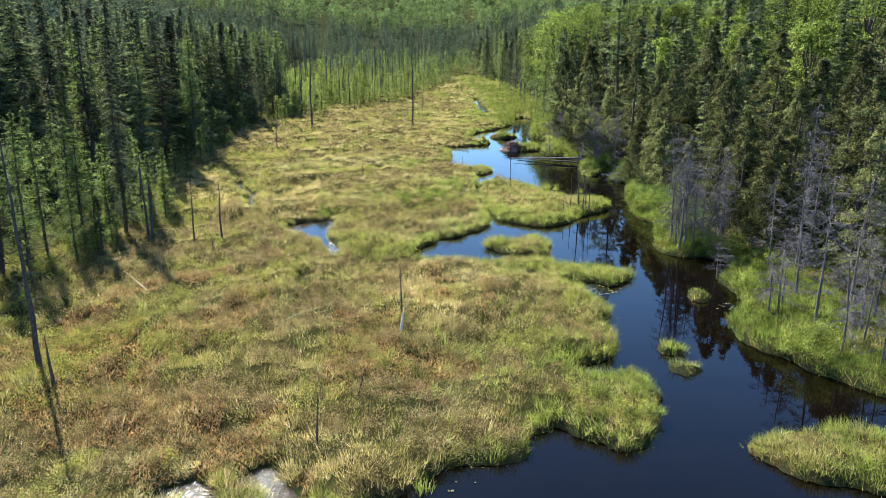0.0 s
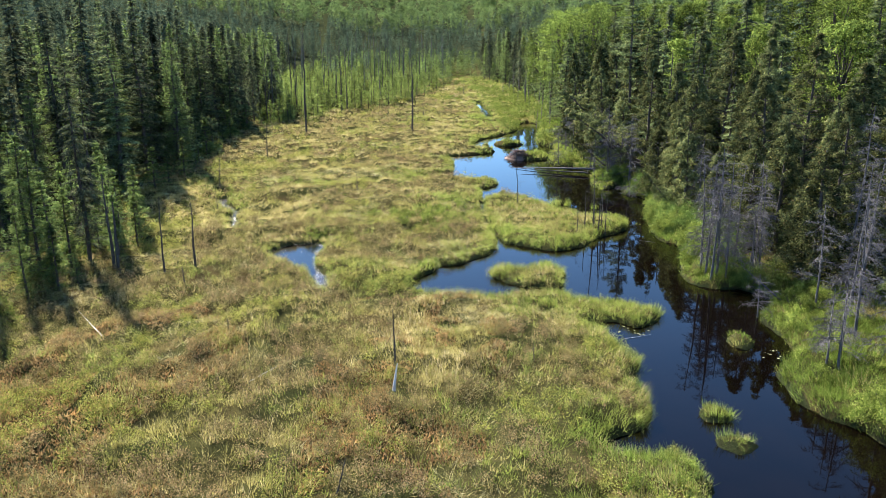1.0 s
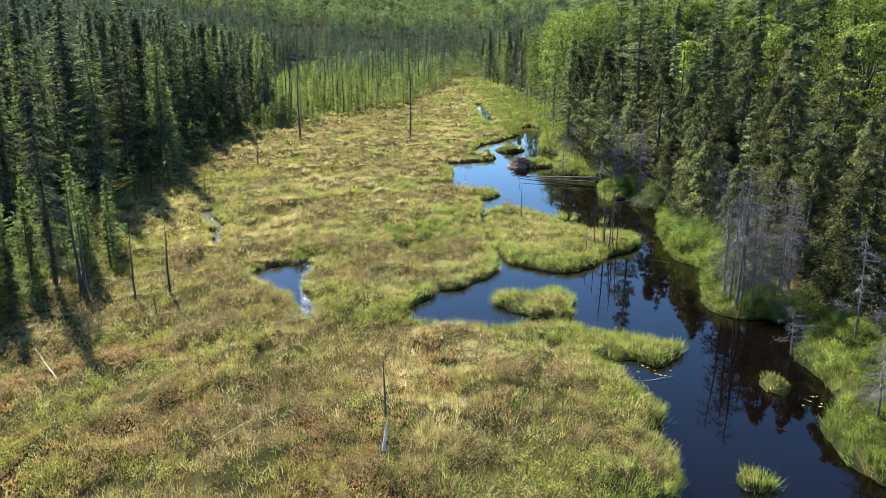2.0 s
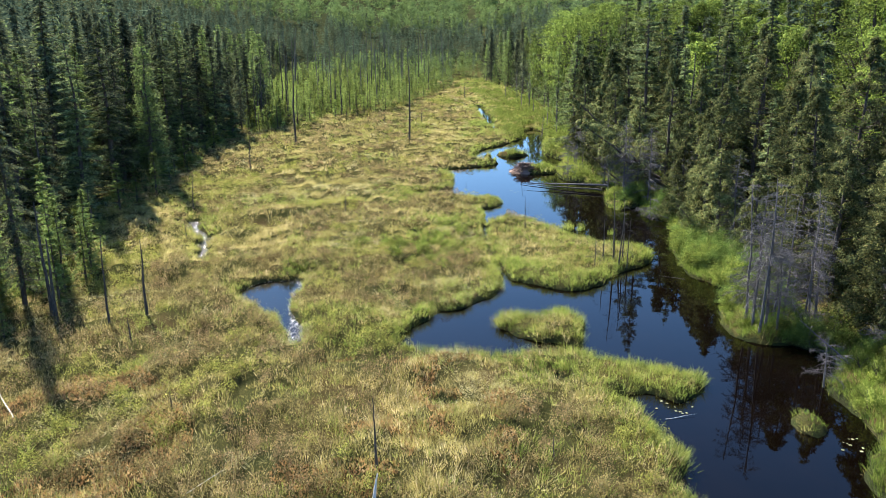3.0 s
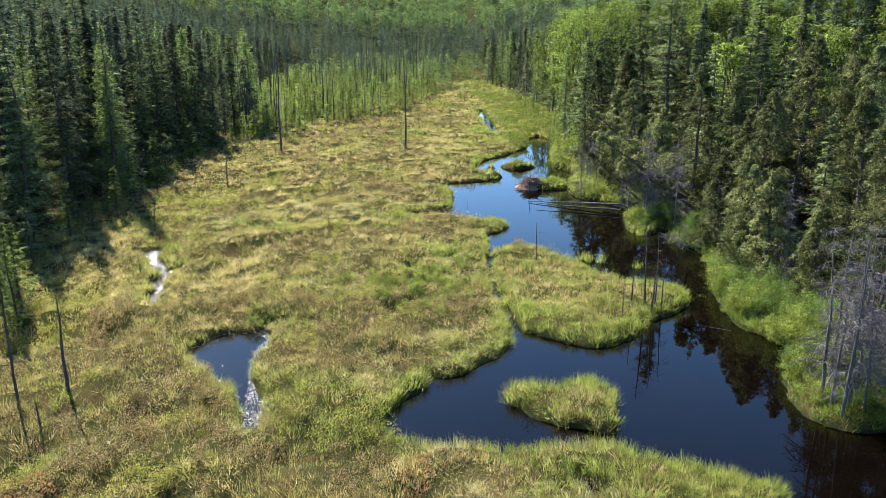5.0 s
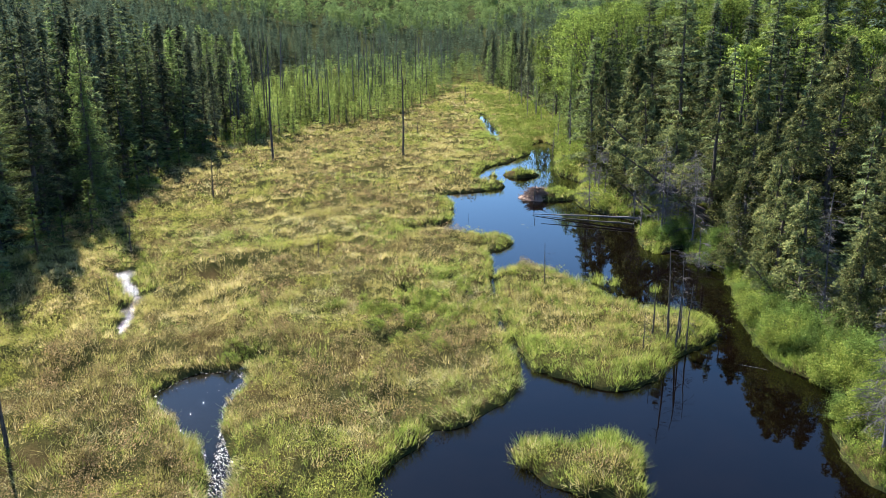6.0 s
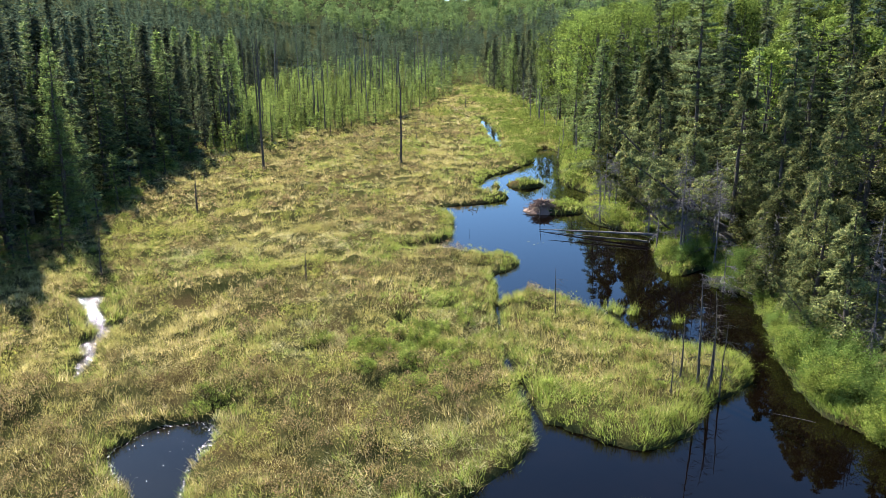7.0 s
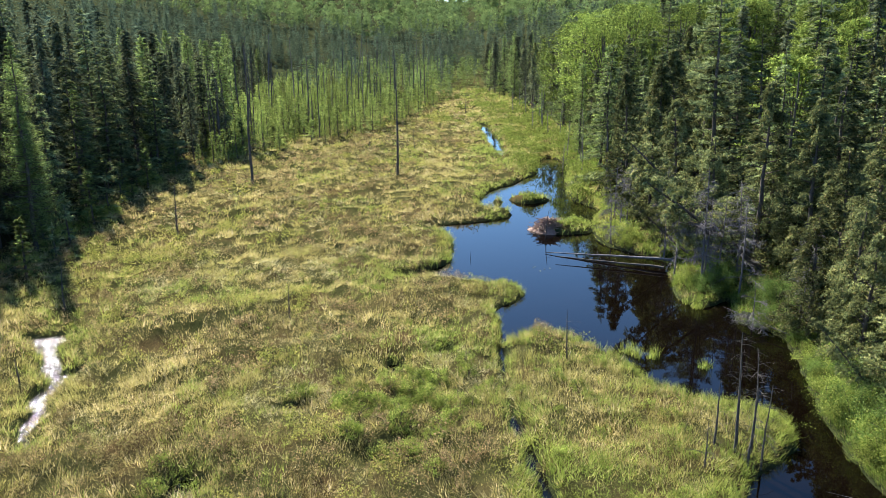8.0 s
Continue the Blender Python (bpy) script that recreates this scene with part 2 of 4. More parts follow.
BOG_SHORE_FAR = [(5.1, 42.5), (6.4, 41.7), (7.9, 42.0), (9.5, 43.8), (11.5, 45.2), (12.6, 46.8), (12.0, 47.7), (9.8, 48.8), (8.7, 49.5), (8.0, 51.0), (7.3, 52.6), (5.9, 53.8),
                 (4.6, 54.6), (3.5, 54.3), (3.0, 53.6), (2.8, 55.5), (2.9, 57.3), (4.3, 58.8), (4.4, 59.5), (3.6, 60.3), (1.8, 60.7), (-1, 61.2), (-3, 61.5), (-1.4, 62.4),
                 (0.2, 64.2), (0.4, 66.9), (-0.1, 69.9), (-0.9, 71.9), (1.7, 72.5), (4.8, 74), (4.9, 75.2), (2.8, 76.8), (2.9, 79.8), (4.6, 83.5), (6.2, 85), (9.0, 90), (9.6, 94), (11, 97)]
WOOD_SHORE = [(12.4, 96), (12.6, 91.5), (11, 84.5), (10.7, 79), (12.1, 75.5), (10.8, 71.7), (10.6, 67.5), (12.2, 65.6), (13.7, 63.3), (12.4, 58.7), (13.4, 57.4), (15.2, 58.2),
              (14.4, 55.9), (15.0, 55.0), (15.7, 53.8), (14.9, 50.2), (14.2, 48), (13.8, 45.8), (13.8, 43.6), (14.9, 41.7), (15.3, 40.8), (14.2, 39.7), (13.2, 38.6), (13.1, 36.6), (13.9, 35.7),
              (15.4, 35.5), (16.4, 34.2), (14.8, 32.4), (14.8, 31), (14.6, 29), (13.0, 26.8), (13.1, 24.6), (14.2, 23.6), (14.8, 22.5), (16.2, 20.9), (19, 19), (22, 14), (18, 0), (6, -30)]
POND = [(-11.0, 41.4), (-10.5, 42.7), (-8.8, 43.2), (-7.8, 42.8), (-7.95, 40.5), (-7.4, 38.5), (-6.4, 36.9), (-6.3, 35.4), (-6.9, 35.7), (-7.8, 37.8), (-9.0, 39.1), (-10.1, 40.0)]
BROOK = [(4.6, 123.5), (5.9, 123.5), (6.5, 114), (6.8, 104), (6.2, 98.8), (5.3, 104), (5.0, 114)]
ISLET = [(2.4, 38), (2.8, 37), (3.7, 36.2), (4.9, 36), (5.9, 35.8), (6.4, 37.1), (6.4, 38.2), (5.6, 38.6), (4, 38.4), (2.8, 38.4)]
NEAR_ISLET = [(9.8, 17.7), (10.2, 16.9), (10.9, 16.3), (12.3, 16.1), (13.2, 15.6), (15.5, 16), (15.8, 18), (13.5, 18.8), (12, 18.7), (10.3, 18.3)]
# round tussocks: x, y, radius along x, along y
TUSSOCKS = [(12.9, 29.9, 0.65, 0.6), (9.5, 24.5, 0.55, 0.5), (9.5, 22.7, 0.5, 0.35), (4.3, 78.3, 0.5, 0.6), (7.0, 79.0, 1.5, 1.1), (8.7, 70.9, 2.0, 1.3)]
# narrow wet runs: way points and half width
RUNS = [([(2.9, 54), (2.5, 51.9), (2.7, 47.7), (3.0, 45.2), (3.5, 43.0)], 0.16),
        ([(-18.9, 53.8), (-17.6, 52.6), (-16.9, 51.4), (-15.9, 50.4), (-16.0, 49.0), (-15.3, 48.2), (-15.2, 47.0), (-14.4, 46)], 0.38), ([(-17.2, 53.4), (-16.3, 52.6), (-15.6, 51.6), (-15.8, 50.2)], 0.14), ([(-19.7, 54.0), (-18.4, 54.3), (-17.9, 53.2)], 0.2), ([(-18.4, 69.1), (-17.7, 69.3)], 0.26), ([(-20.9, 67.4), (-20.4, 67.7)], 0.22), ([(-16.2, 55.2), (-15.9, 55.5)], 0.2),
        ([(-8.2, 15.7), (-7.4, 15.9), (-6.9, 15.2), (-6.2, 13.5)], 0.34), ([(-5.9, 16.3), (-5.5, 16.6), (-5.0, 15.8), (-4.4, 15.4)], 0.4),
        ([(-2.2, 51.4), (-1.8, 51.2)], 0.3), ([(-0.2, 52.5), (0.2, 52.7)], 0.25), ([(-5.9, 48.3), (-5.3, 48.2)], 0.3),
        ([(-0.2, 31.2), (0.3, 31.1)], 0.22), ([(4.3, 33.2), (4.6, 32.9)], 0.3), ([(-8.3, 44.0), (-7.6, 43.6)], 0.25), ([(3.0, 167), (5.2, 165)], 1.0)]

GX0, GY0, CELL = -40.0, -36.0, 0.2
NX, NY = 351, 1101
gx, gy = GX0 + CELL * np.arange(NX), GY0 + CELL * np.arange(NY)
GRID_X, GRID_Y = np.meshgrid(gx, gy)


def distance_to(line, field, closed):
    q = np.concatenate([line, line[:1]]) if closed else line
    for a, b in zip(q[:-1], q[1:]):
        reach = 4.0
        i0, i1 = np.searchsorted(gx, (min(a[0], b[0]) - reach, max(a[0], b[0]) + reach))
        j0, j1 = np.searchsorted(gy, (min(a[1], b[1]) - reach, max(a[1], b[1]) + reach))
        if i0 >= i1 or j0 >= j1:
            continue
        x, y = GRID_X[j0:j1, i0:i1] - a[0], GRID_Y[j0:j1, i0:i1] - a[1]
        e = b - a
        t = np.clip((x * e[0] + y * e[1]) / (e @ e + 1e-9), 0, 1)
        field[j0:j1, i0:i1] = np.minimum(field[j0:j1, i0:i1], np.hypot(x - t * e[0], y - t * e[1]))


def signed(line):
    """Distance to a closed line on the grid, negative inside."""
    d = np.full(GRID_X.shape, 4.0)
    distance_to(line, d, True)
    inside = np.zeros(GRID_X.shape, bool)
    q = np.concatenate([line, line[:1]])
    for a, b in zip(q[:-1], q[1:]):
        lo, hi = min(a[1], b[1]), max(a[1], b[1])
        j0, j1 = np.searchsorted(gy, (lo, hi))
        if j0 < j1:
            xs = a[0] + (gy[j0:j1] - a[1]) / (b[1] - a[1]) * (b[0] - a[0])
            inside[j0:j1] ^= gx[None, :] < xs[:, None]
    return np.where(inside, -d, d)


shore = signed(curve(BOG_SHORE_NEAR + BOG_SHORE_FAR + WOOD_SHORE))
for outline in (POND, BROOK):
    shore = np.minimum(shore, signed(curve(outline)))
for way, half in RUNS:
    d = np.full(GRID_X.shape, 4.0)
    distance_to(curve(way, 4, False), d, False)
    shore = np.minimum(shore, d - half)
for outline in (ISLET, NEAR_ISLET):
    shore = np.maximum(shore, -signed(curve(outline)))
for x, y, rx, ry in TUSSOCKS:
    q = np.hypot((GRID_X - x) / rx, (GRID_Y - y) / ry)
    shore = np.maximum(shore, (1 - q) * min(rx, ry))
# worn, uneven edges
shore = shore + 0.30 * (lattice_noise(GRID_X, GRID_Y, 0.9, 5) - 0.5) + 0.30 * (lattice_noise(GRID_X, GRID_Y, 0.42, 6) - 0.5)


def shore_at(x, y):
    """Metres from the water's edge: land is positive."""
    fx, fy = np.clip((np.asarray(x) - GX0) / CELL, 0, NX - 1.001), np.clip((np.asarray(y) - GY0) / CELL, 0, NY - 1.001)
    i, j = fx.astype(int), fy.astype(int)
    fx, fy = fx - i, fy - j
    return (shore[j, i] * (1 - fx) + shore[j, i + 1] * fx) * (1 - fy) + (shore[j + 1, i] * (1 - fx) + shore[j + 1, i + 1] * fx) * fy


# where the woods begin on either side: y, x
WEST_EDGE = [(-60, -24), (10, -23), (26, -21), (34, -21.5), (40, -22), (47, -24.5), (57, -25.6), (66, -24.6), (74, -27.5), (85, -28.5), (95, -27), (104, -23), (112, -16), (125, -11), (150, -5), (176, 1), (190, 20), (230, 30)]
EAST_EDGE = [(-60, 26), (10, 22), (24, 19.5), (36, 20), (45, 17.6), (55, 17.4), (66, 16.4), (76, 15.5), (94, 15.5), (105, 16), (128, 15.5), (148, 13), (177, 9), (190, 10), (215, 14), (240, 14), (260, 8)]
# where tall dark woods begin to the west, behind the field of young larches: y, x
TALL_EDGE = [(-60, -24), (10, -23), (26, -21), (34, -21.5), (40, -22), (47, -24.5), (57, -25.6), (66, -24.6), (74, -27.5), (85, -28.5), (95, -28.5), (104, -30), (112, -31.5), (130, -35), (150, -39), (180, -45), (215, -46), (240, -38)]


def west(y):
    return np.interp(y, *zip(*WEST_EDGE))


def tall(y):
    return np.interp(y, *zip(*TALL_EDGE))


def east(y):
    return np.interp(y, *zip(*EAST_EDGE))


def ground_at(x, y):
    x, y = np.asarray(x, float), np.asarray(y, float)
    d = shore_at(x, y)
    hummock = 0.42 * (lattice_noise(x, y, 2.6, 1) - 0.42) + 0.44 * (lattice_noise(x, y, 1.1, 2) - 0.48)
    land = 0.07 + 0.28 * (1 - np.exp(-np.maximum(d, 0) / 0.22)) + hummock * np.clip(d / 1.2, 0, 1)
    h = np.where(d > 0, np.maximum(land, 0.03), np.maximum(d * 1.2, -0.8) + 0.03)
    w, e = np.maximum(tall(y) - x - 3, 0), np.maximum(x - east(y) - 1, 0)
    h = h + 24 * (1 - np.exp(-(w / 120) ** 1.5)) + 24 * (1 - np.exp(-(e / 75) ** 1.25))
    f = np.clip((y - 190) / 900, 0, 1)
    return h + 44 * f * f * (3 - 2 * f) * (0.8 + 0.5 * lattice_noise(x + 3000, y, 420, 8)) + 10 * np.clip((np.abs(x) - 300) / 900, 0, 1) + 12 * f * np.clip((0.07 * y - x) / 120, 0, 1)


def graded(lo, hi, step, far_lo, far_hi):
    mid = np.arange(lo, hi + 1e-6, step)
    out, d = [], step
    a, b = [lo], [hi]
    while a[-1] > far_lo:
        d *= 1.16
        a.append(a[-1] - d)
    d = step
    while b[-1] < far_hi:
        d *= 1.16
        b.append(b[-1] + d)
    return np.array(a[:0:-1] + list(mid) + b[1:])


# ---- ground and water ----
def build_ground():
    xs, ys = graded(-24, 19, 0.36, -1800, 1800), graded(13, 84, 0.36, -300, 2600)
    x, y = np.meshgrid(xs, ys)
    v = np.stack([x, y, ground_at(x, y)], -1).reshape(-1, 3)
    i, j = np.meshgrid(np.arange(len(xs) - 1), np.arange(len(ys) - 1))
    n = len(xs)
    f = np.stack([j * n + i, j * n + i + 1, (j + 1) * n + i + 1, (j + 1) * n + i], -1).reshape(-1, 4)
    me = mesh_from("ground", v, f, MAT, True)
    me.materials.append(FLOOR)
    cx, cy = v[f].mean(1)[:, 0], v[f].mean(1)[:, 1]
    woods = (cx < tall(cy) - 0.5) | (cx > east(cy) + 0.5) | (cy > 250)
    banks = shore_at(cx, cy) < 0.12
    me.polygons.foreach_set("material_index", (woods | banks).astype(np.int32))
    tagged(new("ground", me), "mossy peat ground of a bog rising into wooded hills", "ground", "", "structure")


def flat_sheet(name, x0, x1, y0, y1, z, mat, label):
    v = [(x0, y0, z), (x1, y0, z), (x1, y1, z), (x0, y1, z)]
    tagged(new(name, mesh_from(name, v, [(0, 1, 2, 3)], mat)), label, "water", "", "structure")


build_ground()
flat_sheet("water", -12.5, 30, -60, 200, 0.0, WATER, "still dark tannin-brown stream water mirroring the blue sky")
flat_sheet("water_shallow", -34, -12.6, 30, 70, 0.0, RIPPLED, "rippled shallow seep glittering in the sun")

flat_sheet("water_shallow", -9.2, -4.0, 13.2, 17.4, 0.004, RIPPLED, "rippled puddle glittering between grass tufts")

flat_sheet("water_pond", -11.9, -5.4, 34.6, 43.9, 0.004, BREEZE, "small bog pond ruffled by the breeze")

# ---- trees ----
def lean_line(rng, height, bend, n=9):
    t = np.linspace(0, 1, n)
    a = rng.uniform(0, 2 * np.pi)
    wob = np.cumsum(rng.normal(0, 0.012 * height, (n, 2)), axis=0) * 0.35
    off = bend * height * t[:, None] ** 1.5 * np.array([np.cos(a), np.sin(a)])
    return np.column_stack([off + wob - wob[0], t * height])


def frond(rng, reach, dens, blade, half, fan, flat):
    """A flat spray of needle twigs along x, of that reach: feet, ways and half widths of its blades."""
    n = max(5, int(dens * (0.25 + reach)))
    s = rng.uniform(0.04, 1, n) ** 0.8
    q = rng.uniform(-1, 1, n)
    p = np.column_stack([s, q * fan * np.minimum(3 * s + 0.15, 1) * (1.08 - s), rng.normal(0, flat, n)]) * reach
    ang = np.sign(q) * rng.uniform(0.1, 1.0, n)
    u = np.column_stack([np.cos(ang), np.sin(ang), rng.normal(0.02, 0.3, n)])
    u *= (blade * rng.uniform(0.55, 1.4, n) / np.linalg.norm(u, axis=1))[:, None]
    w = np.cross(u, rng.normal(0, 0.45, (n, 3)) + (0, 0, 1))
    w *= (half * rng.uniform(0.6, 1.4, n) / (np.linalg.norm(w, axis=1) + 1e-9))[:, None]
    return p, u, w


REACHES = (0.3, 0.6, 1.0, 1.6, 2.4, 3.4)


def conifer(rng, height, bare, profile, whorl_gap, per_whorl, droop, rise, dens, blade, half, fan=0.42, flat=0.05, turn_up=0.0, dead=0.0, ragged=0.3, limbed=True):
    """Trunk and crown of a conifer: whorls of branches, each a flat spray. profile(t): reach at relative height t."""
    line = lean_line(rng, height, rng.uniform(0, 0.02))
    limbs = [tube(line, np.linspace(0.010 * height + 0.03, 0.012, len(line)), 7)]
    sprays = [[frond(rng, r, dens, blade, half, fan, flat) for _ in range(4)] for r in REACHES]
    foot, way, wide = [], [], []
    z = max(bare, 0.02) * height
    side_weak = rng.uniform(0, 6.28)
    while z < height * 0.985:
        t = z / height
        c = np.array([np.interp(z, line[:, 2], line[:, k]) for k in (0, 1)])
        turn = rng.uniform(0, 6.28)
        full = rng.uniform(1 - ragged, 1 + 0.6 * ragged)
        for k in range(per_whorl):
            a = turn + 6.28 * k / per_whorl + rng.normal(0, 0.3)
            reach = max(0.12, profile(t) * full * rng.uniform(1 - ragged, 1.12) * (1 + 0.18 * np.cos(a - side_weak)))
            co, si = np.cos(a), np.sin(a)
            z0 = z + rng.normal(0, 0.13 * whorl_gap)
            gone = rng.random() < 0.10 + dead * max(0.0, 1 - t / 0.45)
            if limbed and (gone or reach > 0.9 and k % 2 == 0 and t < 0.75):
                s2 = np.array([0, 0.5, 1.0])
                limbs.append(tube(np.column_stack([c[0] + co * s2 * reach * 0.92, c[1] + si * s2 * reach * 0.92, z0 + reach * (rise * s2 - droop * s2 * s2)]), np.array([0.028, 0.016, 0.006]), 3))
            if gone:
                continue
            m = int(np.argmin([abs(reach - r) for r in REACHES]))
            p, u, w = sprays[m][rng.integers(4)]
            f = reach / REACHES[m]
            s = np.clip(p[:, 0] / REACHES[m], 0, 1)
            dz = reach * (rise * s - droop * s * s + turn_up * s ** 4)
            slope = rise - 2 * droop * s + 4 * turn_up * s ** 3
            spin = np.array([[co, -si, 0], [si, co, 0], [0, 0, 1]])
            foot.append((p * (f, f, 1)) @ spin.T + np.column_stack([np.full(len(p), c[0]), np.full(len(p), c[1]), z0 + dz]))
            uu = u.copy()
            uu[:, 2] += slope * u[:, 0]
            way.append(uu @ spin.T), wide.append(w @ spin.T)
        z += whorl_gap * rng.uniform(0.6, 1.45) * (1.1 - 0.45 * t)
    # leading shoot
    n = 16
    foot.append(np.column_stack([np.repeat(line[-1:, :2], n, 0), height - rng.uniform(0, 0.8, n)]))
    q = units(rng, n) * (0.2, 0.2, 0.1) + (0, 0, 0.18)
    way.append(q), wide.append(np.cross(q, (0, 0, 1)) * 0.16)
    return join(limbs), blades(np.concatenate(foot), np.concatenate(way), np.concatenate(wide))


# k: how coarse the sprays are, 1 for trees close to the stream
def spruce(rng, h, k=1.0):
    club = rng.uniform(0.25, 0.5)
    girth = rng.uniform(1.9, 2.7)

    def reach(t):
        return girth * (1 - t) ** 0.85 * (0.6 + 0.4 * min(t * 4, 1)) * (1 - 0.35 * math.exp(-((t - 0.82) / 0.07) ** 2)) + club * math.exp(-((t - 0.93) / 0.035) ** 2)
    return conifer(rng, h, rng.uniform(0.03, 0.12), reach, 0.42, 6, 0.66, 0.10, 110 / k ** 1.6, 0.16 * k, 0.023 * k, 0.34, 0.045, 0.26, 0.6, 0.45)


def fir(rng, h, k=1.0):
    return conifer(rng, h, rng.uniform(0.02, 0.06), lambda t: 0.215 * h ** 0.97 * (1 - t) ** 0.92, 0.62, 7, 0.34, 0.18, 125 / k ** 1.6, 0.16 * k, 0.024 * k, 0.44, 0.03, 0.08, 0.3, 0.36)


def larch(rng, h, k=1.0):
    return conifer(rng, h, rng.uniform(0.05, 0.12), lambda t: 0.19 * h * (1 - t) ** 0.75, 0.26, 5, 0.10, 0.18, 84 / k ** 1.6, 0.125 * k, 0.017 * k, 0.30, 0.10, 0.0, 0.1, 0.4)


def young_larch(rng, h, k=1.0):
    return conifer(rng, h, 0.04, lambda t: 0.29 * h * (1 - t) ** 0.7, 0.34, 5, 0.08, 0.22, 20, 0.24, 0.03, 0.32, 0.12, 0.0, 0.0, 0.4, False)


def pine(rng, h, k=1.0):
    return conifer(rng, h, 0.2, lambda t: 3.0 * (1 - t) ** 0.5 * (0.72 + 0.28 * np.sin(t * 37)), 0.66, 6, 0.10, 0.10, 135, 0.18, 0.026, 0.42, 0.045, 0.10, 0.3, 0.3)


def cedar(rng, h, k=1.0, bare=0.03, wide=0.25, lobes=15.0):
    """A broad cone of drooping leafy lobes, uneven, with dark gaps and bare limbs between them."""
    line = lean_line(rng, h * 0.97, rng.uniform(0, 0.05))
    limbs = [tube(line, np.linspace(0.16, 0.02, len(line)), 7)]
    feet, ways, wides = [], [], []
    per = int(150 / k ** 1.5)
    for _ in range(int(lobes * h)):
        t = bare + (1 - bare) * rng.random() ** 1.05
        a = rng.uniform(0, 6.28)
        shell = wide * h * (1 - t) ** 0.78 * (0.7 + 0.3 * min(t * 5, 1)) * (0.9 + 0.16 * np.sin(a * 2.6 + t * 11))
        r = shell * rng.uniform(0.3, 1.0) ** 0.7 + 0.05
        c = np.array([np.interp(t * h, line[:, 2], line[:, q]) for q in (0, 1)])
        out = np.array([np.cos(a), np.sin(a), 0.0])
        side = np.array([-np.sin(a), np.cos(a), 0.0])
        p0 = np.array([*(c + out[:2] * r), t * h])
        big = rng.uniform(0.65, 1.35) * (0.36 + 0.62 * (1 - t))
        n = max(24, int(per * (0.4 + 0.6 * big)))
        q = units(rng, n)
        q[:, 2] = np.where(rng.random(n) < 0.7, np.abs(q[:, 2]), q[:, 2])
        q *= rng.uniform(0.55, 1.05, (n, 1))
        drop = 0.35 * np.maximum(q[:, 0], 0) ** 2
        p = p0 + (out * q[:, :1] * 0.62 + side * q[:, 1:2] * 0.40 + np.array([0, 0, 1.0]) * (q[:, 2:] * 0.42 - drop[:, None])) * big
        u = out * rng.uniform(0.0, 0.9, (n, 1)) + side * rng.normal(0, 0.45, (n, 1)) + np.array([0, 0, 1.0]) * rng.normal(-0.1, 0.5, (n, 1))
        u *= (k * rng.uniform(0.09, 0.19, n) / (np.linalg.norm(u, axis=1) + 1e-6))[:, None]
        w = np.cross(u, q + rng.normal(0, 0.4, (n, 3)))
        w *= (k * 0.032 * rng.uniform(0.6, 1.4, n) / (np.linalg.norm(w, axis=1) + 1e-6))[:, None]
        feet.append(p), ways.append(u), wides.append(w)
        if rng.random() < 0.4:
            limbs.append(tube(np.array([[*c, t * h - 0.45 * r], [*(c + out[:2] * r * 0.5), t * h - 0.3 * r], p0]), np.array([0.04, 0.025, 0.008]), 3))
    return join(limbs), blades(np.concatenate(feet), np.concatenate(ways), np.concatenate(wides))


def broadleaf(rng, h, k=1.0, n_clump=96, per=150, size=0.13, spread=0.24, puff=0.085):
    """Trunk, limbs and a crown of leafy clumps, each clump a loose shell of leaves."""
    line = lean_line(rng, h * 0.85, 0.06)
    limbs = [tube(line, np.linspace(0.013 * h + 0.02, 0.02, len(line)), 7)]
    feet, ways, wides = [], [], []
    per, size = max(8, int(per / k ** 1.7)), size * k
    for _ in range(n_clump):
        t = rng.uniform(0.16, 0.95)
        a = rng.uniform(0, 6.28)
        r = spread * h * np.sqrt(max(0.03, 1 - ((t - 0.48) / 0.52) ** 2)) * np.sqrt(rng.uniform(0.25, 1)) * (0.85 + 0.25 * np.sin(3 * a + 8 * t))
        c = np.array([np.interp(t * h * 0.8, line[:, 2], line[:, q]) for q in (0, 1)])
        p0 = np.array([c[0] + np.cos(a) * r, c[1] + np.sin(a) * r, t * h])
        b = puff * h * rng.uniform(0.5, 1.3)
        nrm = units(rng, per)
        nrm[:, 2] = np.where(rng.random(per) < 0.75, np.abs(nrm[:, 2]), nrm[:, 2])
        p = p0 + nrm * (b, b, b * 0.7) * rng.uniform(0.7, 1.12, (per, 1))
        face = nrm + rng.normal(0, 0.45, (per, 3))
        u = np.cross(face, units(rng, per))
        u *= (size * rng.uniform(0.7, 1.3, per) / (np.linalg.norm(u, axis=1) + 1e-6))[:, None]
        w = np.cross(face, u)
        w *= (size * 0.42 / (np.linalg.norm(w, axis=1) + 1e-6))[:, None]
        feet.append(p), ways.append(u), wides.append(w)
        if rng.random() < 0.4:
            z0 = max(0.15, t - 0.3) * h * 0.85
            c0 = np.array([np.interp(z0, line[:, 2], line[:, q]) for q in (0, 1)])
            limbs.append(tube(np.array([[*c0, z0], (np.array([*c0, z0]) + p0) / 2 + (0, 0, 0.1 * r), p0]), np.array([0.007 * h, 0.005 * h, 0.008]), 4))
    return join(limbs), blades(np.concatenate(feet), np.concatenate(ways), np.concatenate(wides))


def trunk_line(rng, h, thick, bend):
    line = lean_line(rng, h, bend)
    return line, tube(line, np.linspace(thick, thick * 0.22, len(line)), 7)


